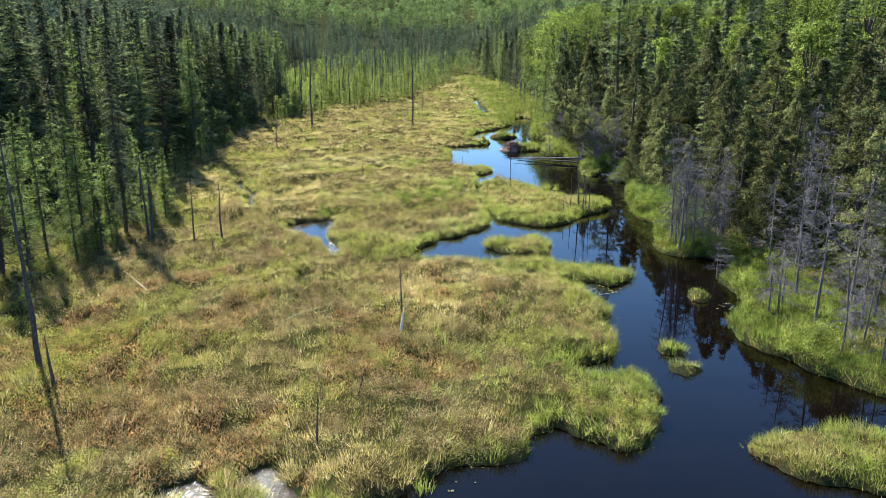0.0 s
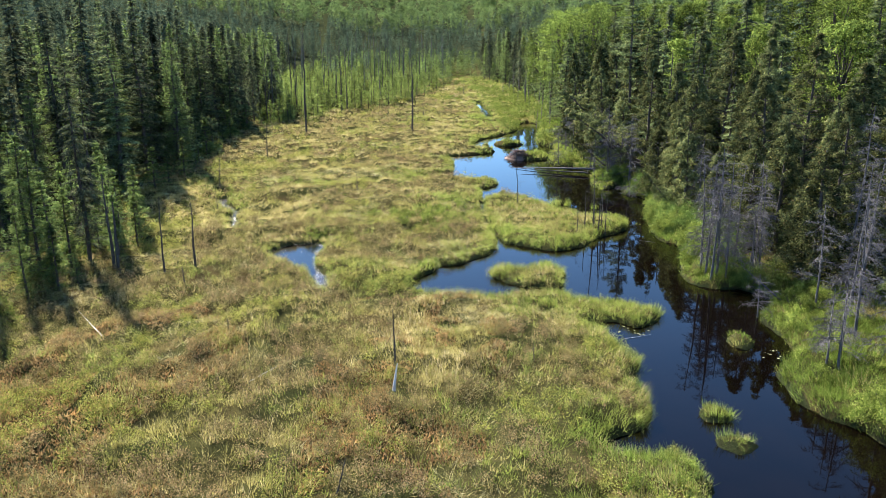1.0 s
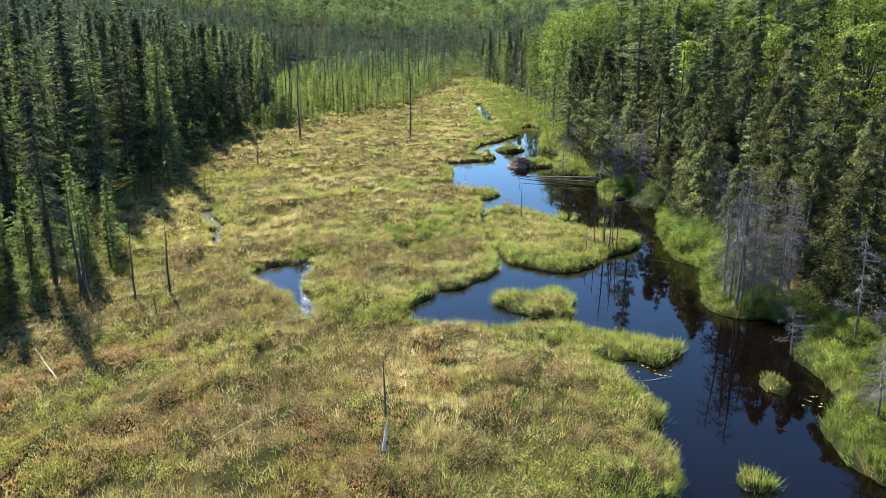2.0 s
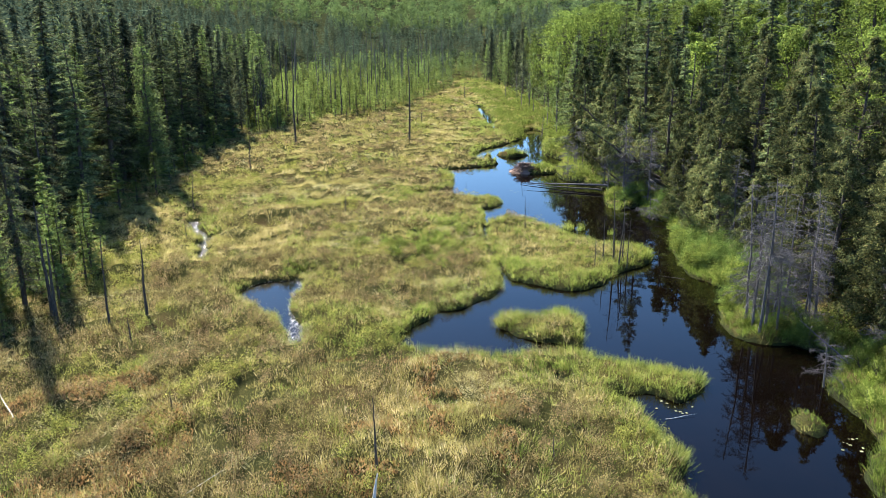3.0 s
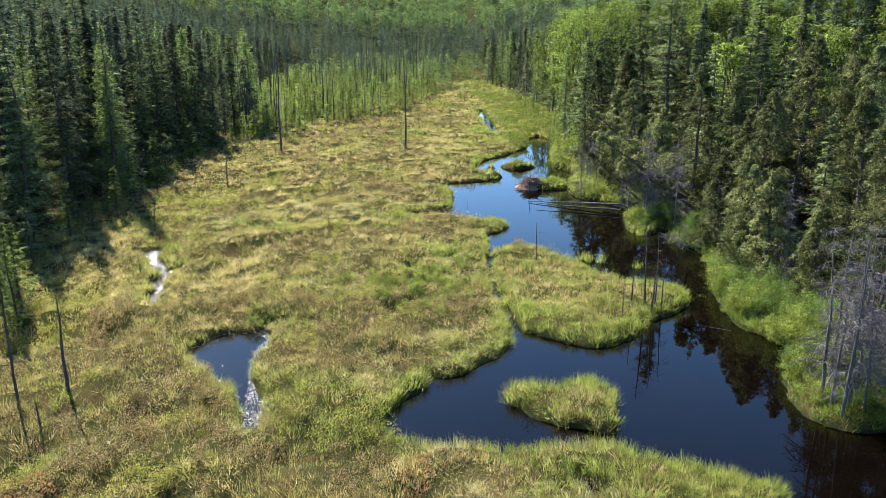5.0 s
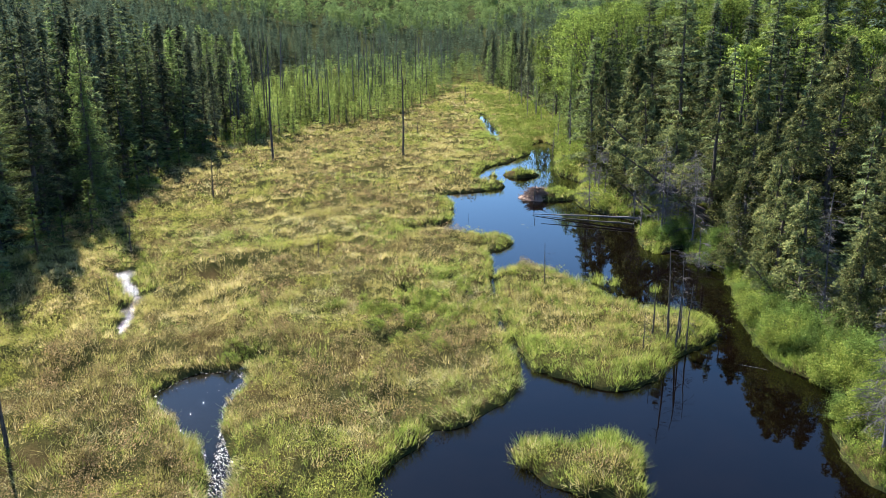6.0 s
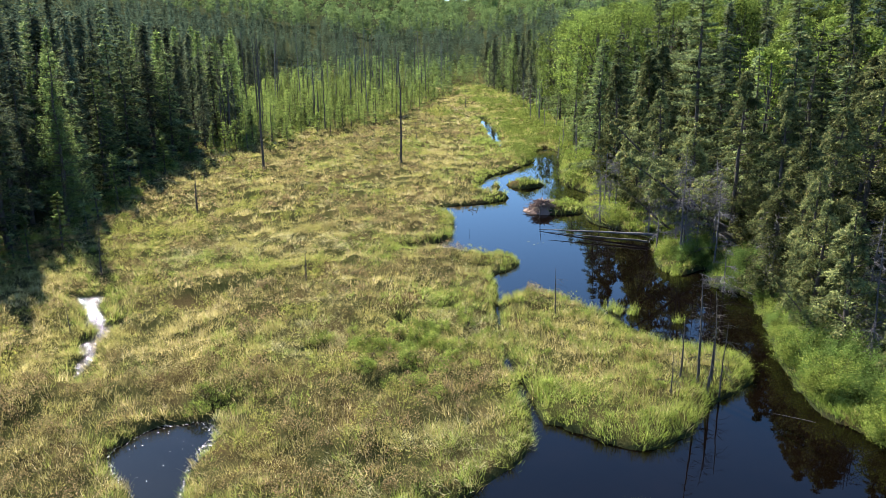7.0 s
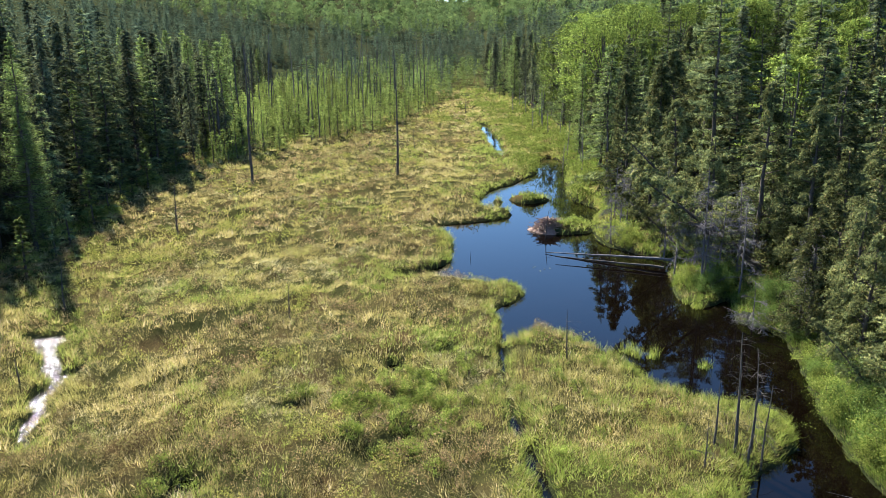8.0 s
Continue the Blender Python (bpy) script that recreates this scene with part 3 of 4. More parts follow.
def branch_mesh(seed, wood, twigs):
    """A bare drooping branch, one metre long, with forked twigs."""
    rng = np.random.default_rng(seed)
    s = np.linspace(0, 1, 5)
    p = np.column_stack([s, rng.normal(0, 0.05, 5) * s, s * rng.uniform(-0.1, 0.3) - rng.uniform(0.15, 0.5) * s * s])
    out = [tube(p, np.linspace(0.016, 0.005, 5), 3)]
    for _ in range(twigs):
        f = rng.uniform(0.15, 0.95)
        c = np.array([np.interp(f, s, p[:, k]) for k in range(3)])
        q = np.array([rng.uniform(0.1, 0.4), rng.choice([-1, 1]) * rng.uniform(0.12, 0.4), rng.uniform(-0.28, 0.16)]) * (1.15 - 0.6 * f)
        bend = c + q * 0.55 + rng.normal(0, 0.02, 3)
        out.append(tube(np.array([c, bend, c + q + (0, 0, rng.uniform(-0.1, 0.03))]), np.array([0.008, 0.006, 0.003]), 3))
        if twigs > 6:
            out.append(tube(np.array([bend, bend + rng.normal(0, 0.09, 3)]), np.array([0.005, 0.003]), 3))
    return mesh_from("branch", *join(out), wood)


BRANCHES = {}


def set_branches(rng, e, line, n, length, wood, start, twigs):
    """Hang n branches on a bare trunk, each a part."""
    key = (wood.name, min(twigs, 15))
    if key not in BRANCHES:
        BRANCHES[key] = [branch_mesh(3000 + k, wood, key[1]) for k in range(7)]
    h = line[-1, 2]
    for _ in range(n):
        t = rng.uniform(start, 0.98)
        c = [float(np.interp(t * h, line[:, 2], line[:, k])) for k in (0, 1)]
        ln = length * rng.uniform(0.4, 1.0) * (1.1 - 0.6 * t)
        b = part("branch", BRANCHES[key][rng.integers(7)], e)
        b.matrix_basis = pose(c[0], c[1], t * h, 0, rng.uniform(-15, 15), rng.uniform(0, 360)) @ Matrix.Diagonal((ln, ln, ln, 1))


KINDS = {
    "black_spruce": (spruce, SPRUCE, BARK, "dark narrow black spruce at the edge of the bog", "spruce tree"),
    "fir_tree": (fir, FIR, BARK, "tall dark green fir with a pointed crown", "fir tree"),
    "larch_tree": (larch, LARCH_TALL, BARK, "feathery light green larch on wet ground", "larch tree"),
    "young_larch": (young_larch, LARCH, BARK, "young feathery light green larch at the head of the bog", "larch tree"),
    "pine_tree": (pine, FIR, BARK, "large pine with layered spreading branches above the stream", "pine tree"),
    "cedar_tree": (cedar, CEDAR, BARK, "dense olive-green white cedar beside the stream", "cedar tree"),
    "broadleaf_tree": (broadleaf, BROAD, BARK, "bright yellow-green leafy tree on the slope", "leafy tree"),
}
STOCK = {}


def stock(kind, heights, seed, coarse=2.0):
    """A few trees of a kind, as mesh pairs: fine ones for the edges of the woods, coarser ones for those behind."""
    make, leaf, wood, label, cat = KINDS[kind]
    for store, k in ((STOCK, 1.0), (BEHIND, coarse)):
        store[kind] = []
        for i, h in enumerate(heights):
            t, c = make(np.random.default_rng(seed + i), h, k)
            store[kind].append((h, mesh_from("trunk", *t, wood, True), mesh_from("crown", *c, leaf)))


BEHIND = {}
stock("black_spruce", (9.5, 12, 14, 16.5), 100)
stock("fir_tree", (2.2, 5.5, 9, 12.5, 16), 200)
stock("larch_tree", (3.2, 5.5, 8.5, 11), 300)
stock("young_larch", (2.6, 3.6, 4.8, 6.5), 350)
stock("pine_tree", (17,), 400)
stock("cedar_tree", (7.5, 10, 12.5), 500, 1.6)
stock("broadleaf_tree", (8, 11, 14), 600, 1.35)


def plant(kind, x, y, height, turn=0.0, tilt=0.0, tilt_way=0.0, group="", sink=0.08):
    """One tree of a kind, of about that height."""
    choice = (BEHIND if y > 70 or x > east(y) + 8 or x < west(y) - 8 else STOCK)[kind]
    h, trunk, crown = min(choice, key=lambda s: abs(s[0] - height))
    s = height / h
    e = new(kind)
    z = float(ground_at(x, y)) - sink
    m = pose(x, y, z) @ Matrix.Rotation(tilt, 4, (math.cos(tilt_way), math.sin(tilt_way), 0)) @ pose(0, 0, 0, 0, 0, turn)
    wide = s * (0.85 + 0.4 * ((x * 7.13 + y * 3.71) % 1.0))
    e.matrix_world = m @ Matrix.Diagonal((wide, wide, s, 1))
    part("trunk", trunk, e), part("crown", crown, e)
    tagged(e, KINDS[kind][3], KINDS[kind][4], group or kind.replace("_", " ") + "s")
    return e


def spots(rng, n, draw, gap, taken):
    """Places at least gap apart."""
    out = []
    for _ in range(n * 12):
        if len(out) >= n:
            break
        p = draw(rng)
        if p is not None and all((p[0] - q[0]) ** 2 + (p[1] - q[1]) ** 2 > gap * gap for q in taken):
            out.append(p), taken.append(p)
    return out


rng = np.random.default_rng(7)
taken_w, taken_e = [], []


def west_strip(depth, y0, y1, start=0.0):
    def draw(r):
        y = r.uniform(y0, y1)
        return (west(y) - start - depth * r.random() ** 1.3, y)
    return draw


def east_strip(depth, y0, y1, start=0.0):
    def draw(r):
        y = r.uniform(y0, y1)
        return (east(y) + start + depth * r.random() ** 1.3, y)
    return draw


def planted(kind, rows, taken):
    """Trees at known places: x, y, height of the top above the water."""
    for x, y, top in rows:
        taken.append((x, y))
        plant(kind, x, y, top - float(ground_at(x, y)), (x * 91 + y * 57) % 360)


# west side: larches at the near corner, dark spruces behind and along
planted("larch_tree", [(-23.0, 34.5, 9.2), (-24.0, 32, 9.7), (-24.4, 29.5, 9.2), (-23.3, 37.5, 8.2), (-22.0, 36.6, 7.5), (-21.0, 37.6, 5.2), (-19.6, 35.8, 2.4), (-18.9, 38.8, 4.6), (-19.6, 40.4, 5.6), (-19.9, 34.6, 4.2), (-20.5, 33.2, 5.4), (-20.6, 35.4, 6.6), (-22.2, 39.5, 6.2),
                       (-21.2, 41.0, 3.2), (-23.0, 26.0, 7.2), (-24.3, 44.2, 6.1), (-20.0, 43.6, 5.2), (-21.0, 45.4, 4.6), (-19.5, 42.2, 3.6), (-20.7, 41.4, 6.2), (-22.6, 44.4, 6.5), (-30.7, 50.8, 10.2), (-28.6, 81.0, 3.4), (-26.0, 91.8, 3.0), (-27.0, 88.5, 4.2), (-29.2, 60.0, 12.6), (-32.4, 56.4, 14.0), (-34.6, 66.0, 14.8)], taken_w)
planted("black_spruce", [(-20.6, 38.8, 11.9), (-31.7, 90.3, 14.6), (-33.8, 73.5, 15.0), (-34.4, 80.8, 15.8), (-33.1, 99.0, 14.4), (-30.9, 61.4, 11.8), (-29.6, 66.5, 12.6), (-30.2, 94.6, 12.6), (-29.5, 103.0, 12.0), (-27.0, 100.5, 10.4)], taken_w)
planted("fir_tree", [(-32.6, 107.6, 8.8), (-32.8, 69.5, 11.9), (-29.8, 77.0, 12.6), (-31.2, 84.4, 13.4), (-28.4, 70.8, 10.2), (-28.0, 52.6, 10.0)], taken_w)
for x, y in spots(rng, 6, west_strip(3.5, 18, 41, 1.0), 1.5, taken_w):
    plant("larch_tree", x, y, rng.uniform(5, 10.5), rng.uniform(0, 360))
for x, y in spots(rng, 150, west_strip(24, 14, 104, 1.6), 2.0, taken_w):
    k = rng.random()
    deep = 1.8 if x < west(y) - 7 else 0.0
    if 35 < y < 47 and x > -28 or 47 <= y < 54 and x > -30 and rng.random() < 0.8:
        continue
    if 30 < y < 50 and x > -34:
        plant("fir_tree" if k < 0.5 else "black_spruce", x, y, rng.uniform(7, 10.5), rng.uniform(0, 360))
    elif k < 0.40:
        plant("black_spruce", x, y, rng.uniform(10.5, 16) + deep, rng.uniform(0, 360))
    elif k < 0.82:
        plant("fir_tree", x, y, rng.uniform(9, 15.5) + deep, rng.uniform(0, 360))
    else:
        plant("larch_tree", x, y, rng.uniform(9, 14) + deep, rng.uniform(0, 360))
for x, y in spots(rng, 60, lambda r: (lambda y: (tall(y) - 14 * r.random() ** 1.2, y))(r.uniform(100, 190)), 2.2, taken_w):
    plant("black_spruce" if rng.random() < 0.6 else "larch_tree", x, y, rng.uniform(8, 14.5), rng.uniform(0, 360))
for x, y in spots(rng, 16, west_strip(2.5, 45, 100, -1.2), 2.5, taken_w):
    plant("larch_tree" if rng.random() < 0.6 else "fir_tree", x, y, rng.uniform(1.8, 4.2), rng.uniform(0, 360))
for x, y in spots(rng, 40, west_strip(3.0, 18, 100, -0.8), 1.5, taken_w):
    plant("fir_tree", x, y, rng.uniform(1.0, 3.4), rng.uniform(0, 360))


def larch_field(r):
    """Between the open bog and the tall woods."""
    y = 94 + 62 * r.random() ** 1.2
    return r.uniform(tall(y) + 1, west(y) + 4), y


for x, y in spots(rng, 290, larch_field, 1.3, taken_w):
    plant("young_larch", x, y, rng.uniform(1.3, 3.8) + 3.0 * rng.random() ** 3 + (1.2 if x < west(y) - 9 else 0), rng.uniform(0, 360))
# east side: cedars in front, firs, a pine and leafy trees up the slope
planted("cedar_tree", [(26.4, 70.5, 12.9), (20.6, 46.8, 10.6), (19.6, 42.8, 10.6), (22.7, 56.1, 12.9), (17.3, 79.7, 10.4), (19.9, 60.0, 10.4), (23.1, 50.6, 12.4), (19.0, 73.2, 9.5), (25.9, 44.0, 11.0), (16.8, 77.3, 6.6), (14.4, 76.4, 10.6),
                       (24.1, 46.9, 12.8), (18.3, 62.3, 11.1), (17.7, 78.9, 11.2), (17.0, 51.2, 7.5), (19.4, 56.2, 8.5), (18.6, 53.4, 10), (16.7, 47.6, 6.5), (15.6, 68.5, 9.5), (14.6, 70.8, 7), (15.2, 73.4, 8.5), (17.0, 65.6, 7.5), (21.4, 38.2, 10.2), (22.6, 33.6, 10.8),
                       (20.9, 30.2, 9.4), (24.6, 38.6, 12.2), (23.4, 27.4, 9.8), (21.6, 23.6, 9.0), (16.6, 49.9, 6.4), (17.5, 44.6, 6.2), (18.0, 41.2, 7.4), (16.4, 53.0, 6.6), (18.8, 39.4, 8.6), (19.2, 35.8, 8.0)], taken_e)
planted("fir_tree", [(14.4, 83.2, 13.2), (21.0, 69.3, 14.0), (25.5, 54.2, 12.6), (19.6, 63.8, 12.9), (29.0, 72.5, 13.6), (21.7, 57.8, 11.9), (20.6, 66.6, 12.0), (16.2, 84.0, 12.6), (17.4, 88.0, 13.6), (22.6, 62.4, 13.8), (18.8, 83.4, 12.8), (19.8, 48.8, 9.2), (23.6, 66.4, 14.4)], taken_e)
planted("larch_tree", [(15.6, 90.5, 12.6), (14.6, 96.5, 11.6)], taken_e)
planted("broadleaf_tree", [(25.0, 72.4, 12.4), (27.2, 74.7, 12.8), (19.5, 116, 16.5), (21.5, 121, 17), (23.5, 112, 17.5), (18.2, 127, 15.5), (25.5, 118, 17.5), (22.5, 129, 16.5), (20.4, 108.5, 15.5), (29.0, 64.0, 13.6), (32.0, 57.0, 14.0)], taken_e)
plant("pine_tree", 18.9, 71.3, 18.6, 40)
plant("pine_tree", 22.0, 92.0, 17.0, 200)
taken_e += [(18.9, 71.3), (22.0, 92.0)]
for x, y in spots(rng, 34, east_strip(6.0, 20, 110, 1.2), 3.0, taken_e):
    plant("cedar_tree" if rng.random() < 0.62 else "fir_tree", x, y, rng.uniform(6, 11.5), rng.uniform(0, 360))
for x, y in spots(rng, 70, east_strip(14, 100, 215, -0.5), 2.0, taken_e):
    k = rng.random()
    plant("larch_tree" if k < 0.4 else "fir_tree" if k < 0.7 else "black_spruce", x, y, rng.uniform(5, 13), rng.uniform(0, 360))
for x, y in spots(rng, 150, east_strip(36, 18, 160, 4.5), 2.3, taken_e):
    k = rng.random()
    near = x < east(y) + (15 if y > 52 else 26)
    if near and k < 0.5:
        plant("cedar_tree", x, y, rng.uniform(9.5, 12.5), rng.uniform(0, 360))
    elif k < 0.36 or near and k < 0.9:
        plant("fir_tree", x, y, rng.uniform(9, 15), rng.uniform(0, 360))
    elif k < 0.86:
        plant("broadleaf_tree", x, y, rng.uniform(9, 14.5), rng.uniform(0, 360))
    else:
        plant("black_spruce", x, y, rng.uniform(10, 15), rng.uniform(0, 360))
# old cedars leaning over the stream
TL = cedar(np.random.default_rng(540), 11.0, 1.0, 0.3, 0.22, 9.0)
STOCK["leaning_cedar"] = BEHIND["leaning_cedar"] = [(11.0, mesh_from("trunk", *TL[0], BARK, True), mesh_from("crown", *TL[1], CEDAR))]
KINDS["leaning_cedar"] = (cedar, CEDAR, BARK, "old cedar leaning far over the stream with hanging foliage", "cedar tree")
plant("leaning_cedar", 18.6, 61.5, 10.0, 30, -0.95, 1.65)
plant("leaning_cedar", 18.0, 64.5, 10.5, 120, -0.75, 1.4)
plant("leaning_cedar", 15.4, 64.6, 6.0, 300, -0.9, 1.3)
plant("leaning_cedar", 16.6, 47.4, 4.6, 10, -0.75, 1.1)

# ---- far woods ----
def far_woods(name, n, draw, make_one, variants, leaf, label, seed, lo, hi):
    r = np.random.default_rng(seed)
    kinds = [make_one(np.random.default_rng(seed + 10 + k)) for k in range(variants)]
    vs, fs, at = [], [], 0
    for _ in range(n):
        x, y = draw(r)
        v, f = kinds[r.integers(variants)]
        s, a = r.uniform(lo, hi), r.uniform(0, 6.28)
        c, q = np.cos(a) * s, np.sin(a) * s
        w = np.column_stack([v[:, 0] * c - v[:, 1] * q + x, v[:, 0] * q + v[:, 1] * c + y, v[:, 2] * s + float(ground_at(x, y))])
        vs.append(w), fs.append(f + at)
        at += len(v)
    tagged(new(name, mesh_from(name, np.concatenate(vs), np.concatenate(fs), leaf)), label, "woods", "", "stuff")


def thin_conifer(r):
    return conifer(r, 13, 0.06, lambda t: 1.75 * (1 - t) ** 0.85, 0.85, 5, 0.3, 0.1, 4.5, 0.75, 0.10, 0.36, 0.06, 0.0, 0.2, 0.35, False)[1]


def thin_larch(r):
    return conifer(r, 4, 0.04, lambda t: 1.15 * (1 - t) ** 0.7, 0.5, 5, 0.05, 0.2, 5, 0.45, 0.06, 0.3, 0.12, 0.0, 0.0, 0.4, False)[1]


def thin_leafy(r):
    return broadleaf(r, 12, 1.0, 11, 9, 1.35, 0.27, 0.17)[1]


def fine_leafy(r):
    return broadleaf(r, 12, 1.0, 32, 24, 0.46, 0.26, 0.115)[1]


def ring(y0, y1, half):
    def draw(r):
        y = y0 + (y1 - y0) * r.random() ** 1.2
        return r.uniform(-0.5 * y - half, 0.36 * y + half), y
    return draw


def side(sign, y0, y1, near, depth):
    def draw(r):
        y = r.uniform(y0, y1)
        return ((tall(y) - near - r.random() * depth) if sign < 0 else (east(y) + near + r.random() * depth)), y
    return draw


def mid_leafy(r):
    return broadleaf(r, 12, 1.0, 22, 15, 0.72, 0.26, 0.125)[1]


def far_field(r):
    y = 150 + 102 * r.random()
    return r.uniform(tall(y), west(y) + 3 if y < 180 else east(y)), y


far_woods("far_conifers", 420, side(-1, 30, 250, 14, 110), thin_conifer, 5, FAR_NEEDLES, "dark conifer woods behind the bog", 31, 0.85, 1.25)
far_woods("far_conifers", 170, side(1, 30, 270, 22, 100), thin_conifer, 5, FAR_NEEDLES, "conifers scattered over the wooded slope", 32, 0.8, 1.3)
far_woods("far_leafy_trees", 250, side(1, 10, 300, 30, 80), fine_leafy, 5, FAR_LEAVES, "leafy yellow-green trees covering the slope", 33, 0.8, 1.3)
far_woods("far_conifers", 480, ring(249, 290, 10), thin_conifer, 5, FAR_NEEDLES, "conifers standing at the head of the valley", 36, 0.6, 1.05)
far_woods("far_conifers", 480, ring(285, 420, 20), thin_conifer, 5, FAR_NEEDLES, "conifer woods closing the valley", 34, 0.75, 1.1)
far_woods("far_conifers", 90, far_field, thin_conifer, 5, FAR_NEEDLES, "dark spruces scattered among young larches", 39, 0.35, 0.8)
far_woods("far_larches", 430, far_field, thin_larch, 5, FAR_LARCH, "young light green larches covering the head of the valley", 37, 0.45, 1.5)
far_woods("far_leafy_trees", 430, ring(390, 640, 0), mid_leafy, 5, FAR_LEAVES, "leafy woods on the near hills", 38, 0.9, 1.3)
far_woods("far_leafy_trees", 1200, ring(600, 1150, 0), thin_leafy, 5, FAR_LEAVES, "leafy woods on distant hills", 35, 0.9, 1.4)
# ---- dead trees, logs, lodge ----
def dead_tree(x, y, h, n_branch, branch_len, thick, wood, label, seed, bend=0.05, start=0.2, twigs=2, tilt=0.0, way=0.0, z=None, name="dead_tree", group="dead standing trees"):
    r = np.random.default_rng(seed)
    line, t = trunk_line(r, h, thick, bend)
    e = new(name)
    e.matrix_world = pose(x, y, float(ground_at(x, y)) - 0.1 if z is None else z) @ Matrix.Rotation(tilt, 4, (math.cos(way), math.sin(way), 0)) @ pose(0, 0, 0, 0, 0, r.uniform(0, 360) if tilt == 0 else 0)
    part("trunk", mesh_from("trunk", *t, wood, True), e)
    set_branches(r, e, line, n_branch, branch_len, wood, start, twigs)
    return tagged(e, label, "dead tree", group)


BARE = "bare dark dead trunk standing in the bog"
FINE = "grey dead tree with many fine bare branches on the bank"
# single trunks in the open bog: x, y, height, branches, thickness
for k, (x, y, h, n, w) in enumerate([(-18.1, 84.1, 12.6, 30, 0.13), (-4.9, 87.5, 11.2, 10, 0.13), (-18.9, 69.3, 3.7, 2, 0.08), (-19.4, 56.7, 2.9, 10, 0.05), (-7.6, 55.6, 2.0, 2, 0.05),
                                     (5.3, 51.4, 2.4, 9, 0.04), (8.5, 44.5, 1.7, 9, 0.035), (9.2, 45.5, 2.5, 12, 0.045), (9.7, 45.1, 4.3, 36, 0.06), (9.9, 44.6, 2.8, 16, 0.055), (10.2, 45.0, 3.8, 34, 0.045), (10.4, 44.7, 3.1, 24, 0.04),
                                     (1.6, 64.9, 1.3, 0, 0.03), (6.9, 68.8, 2.8, 2, 0.05), (2.8, 134.8, 3.6, 0, 0.10), (-3.9, 100.1, 2.3, 0, 0.08), (-9.5, 102.2, 1.7, 0, 0.07),
                                     (-14.0, 37.5, 3.8, 3, 0.075), (-15.4, 36.8, 4.3, 2, 0.06), (-13.8, 35.5, 1.2, 0, 0.05), (-17.1, 49.7, 1.2, 1, 0.04), (-15.8, 22.2, 9.0, 18, 0.12), (-18.8, 38.0, 5.6, 8, 0.10), (-18.2, 37.4, 4.2, 4, 0.11), (20.7, 64.3, 10.8, 14, 0.16), (24.8, 67.0, 8.6, 12, 0.16),
                                     (-14.4, 20.8, 2.1, 0, 0.08), (-4.0, 17.4, 1.9, 1, 0.04), (-2.0, 27.0, 2.5, 6, 0.05), (-9.6, 30.0, 0.8, 0, 0.04), (3.5, 27.5, 0.9, 1, 0.03)]):
    dead_tree(x, y, h, n, 0.9 if h < 5 else 1.5, w, DARKWOOD, BARE, 900 + k, 0.04 if h < 5 else 0.02, 0.25, 3 if n > 8 else 1)
dead_tree(-3.1, 19.9, 1.5, 8, 0.6, 0.04, DARKWOOD, BARE, 980, 0.1, 0.1, 2, 0.35, 1.2)
# grey clusters along the wooded bank: x, y, height
for k, (x, y, h) in enumerate([(13.8, 37.2, 6.7), (14.0, 36.2, 6.5), (14.5, 36.7, 7.0), (17.0, 37.2, 5.5), (16.5, 37.2, 5.1), (13.9, 36.7, 5.2), (15.3, 37.6, 6.2), (14.9, 36.4, 4.6), (16.0, 38.0, 5.8),
                               (16.4, 36.6, 4.5), (17.4, 38.4, 6.0), (14.4, 37.8, 6.3), (16.0, 25.1, 7.1), (16.2, 23.6, 4.6), (17.6, 24.4, 3.3), (14.9, 27.1, 3.2), (15.8, 27.7, 2.6), (20.4, 34.9, 9.3),
                               (20.1, 33.4, 7.8), (19.4, 28.3, 6.5), (16.8, 22.1, 2.6), (17.3, 29.2, 6.5), (18.4, 31.4, 7.2), (15.2, 26.8, 4.0), (18.2, 25.5, 5.0), (19.3, 26.4, 6.0), (17.8, 33.0, 5.2),
                               (14.1, 59.3, 5.0), (16.1, 53.4, 4.5), (14.8, 54.8, 2.9), (11.0, 67.0, 4.1), (16.9, 54.6, 5.2), (13.2, 61.2, 4.2), (15.4, 60.4, 5.0), (16.5, 60.6, 5.6), (14.2, 66.6, 5.4), (14.7, 32.3, 2.4), (14.0, 59.2, 6.6), (13.6, 64.2, 3.6), (14.8, 62.4, 4.4), (15.6, 58.2, 5.4), (12.0, 68.6, 4.0), (13.0, 70.6, 4.6), (12.6, 72.4, 4.2), (17.2, 46.6, 5.2), (17.6, 47.8, 6.2)]):
    dead_tree(x, y, h, int(8.5 * h), 1.4, 0.03 + 0.006 * h, GREY, FINE, 1000 + k, 0.035, 0.2, 15)
# tall thin poles above the young larches at the head of the bog
r_pole = np.random.default_rng(77)
for k in range(96):
    y = 98 + 118 * r_pole.random() ** 1.25
    x = r_pole.uniform(max(tall(y) + 2, -30), west(y) + 1 if y < 172 else 0)
    dead_tree(x, y, r_pole.uniform(7, 13.5), int(r_pole.integers(4, 16)), 0.8, r_pole.uniform(0.08, 0.13), DARKWOOD if k % 4 else GREY, "tall thin dead trunk among young larches", 1200 + k, 0.02, 0.35, 1, group="dead trunks among larches")
for k in range(16):
    y = r_pole.uniform(78, 150)
    dead_tree(east(y) - r_pole.uniform(0.3, 4.0), y, r_pole.uniform(3, 7), int(r_pole.integers(8, 26)), 0.9, 0.07, GREY, FINE, 1300 + k, 0.06, 0.25, 2)


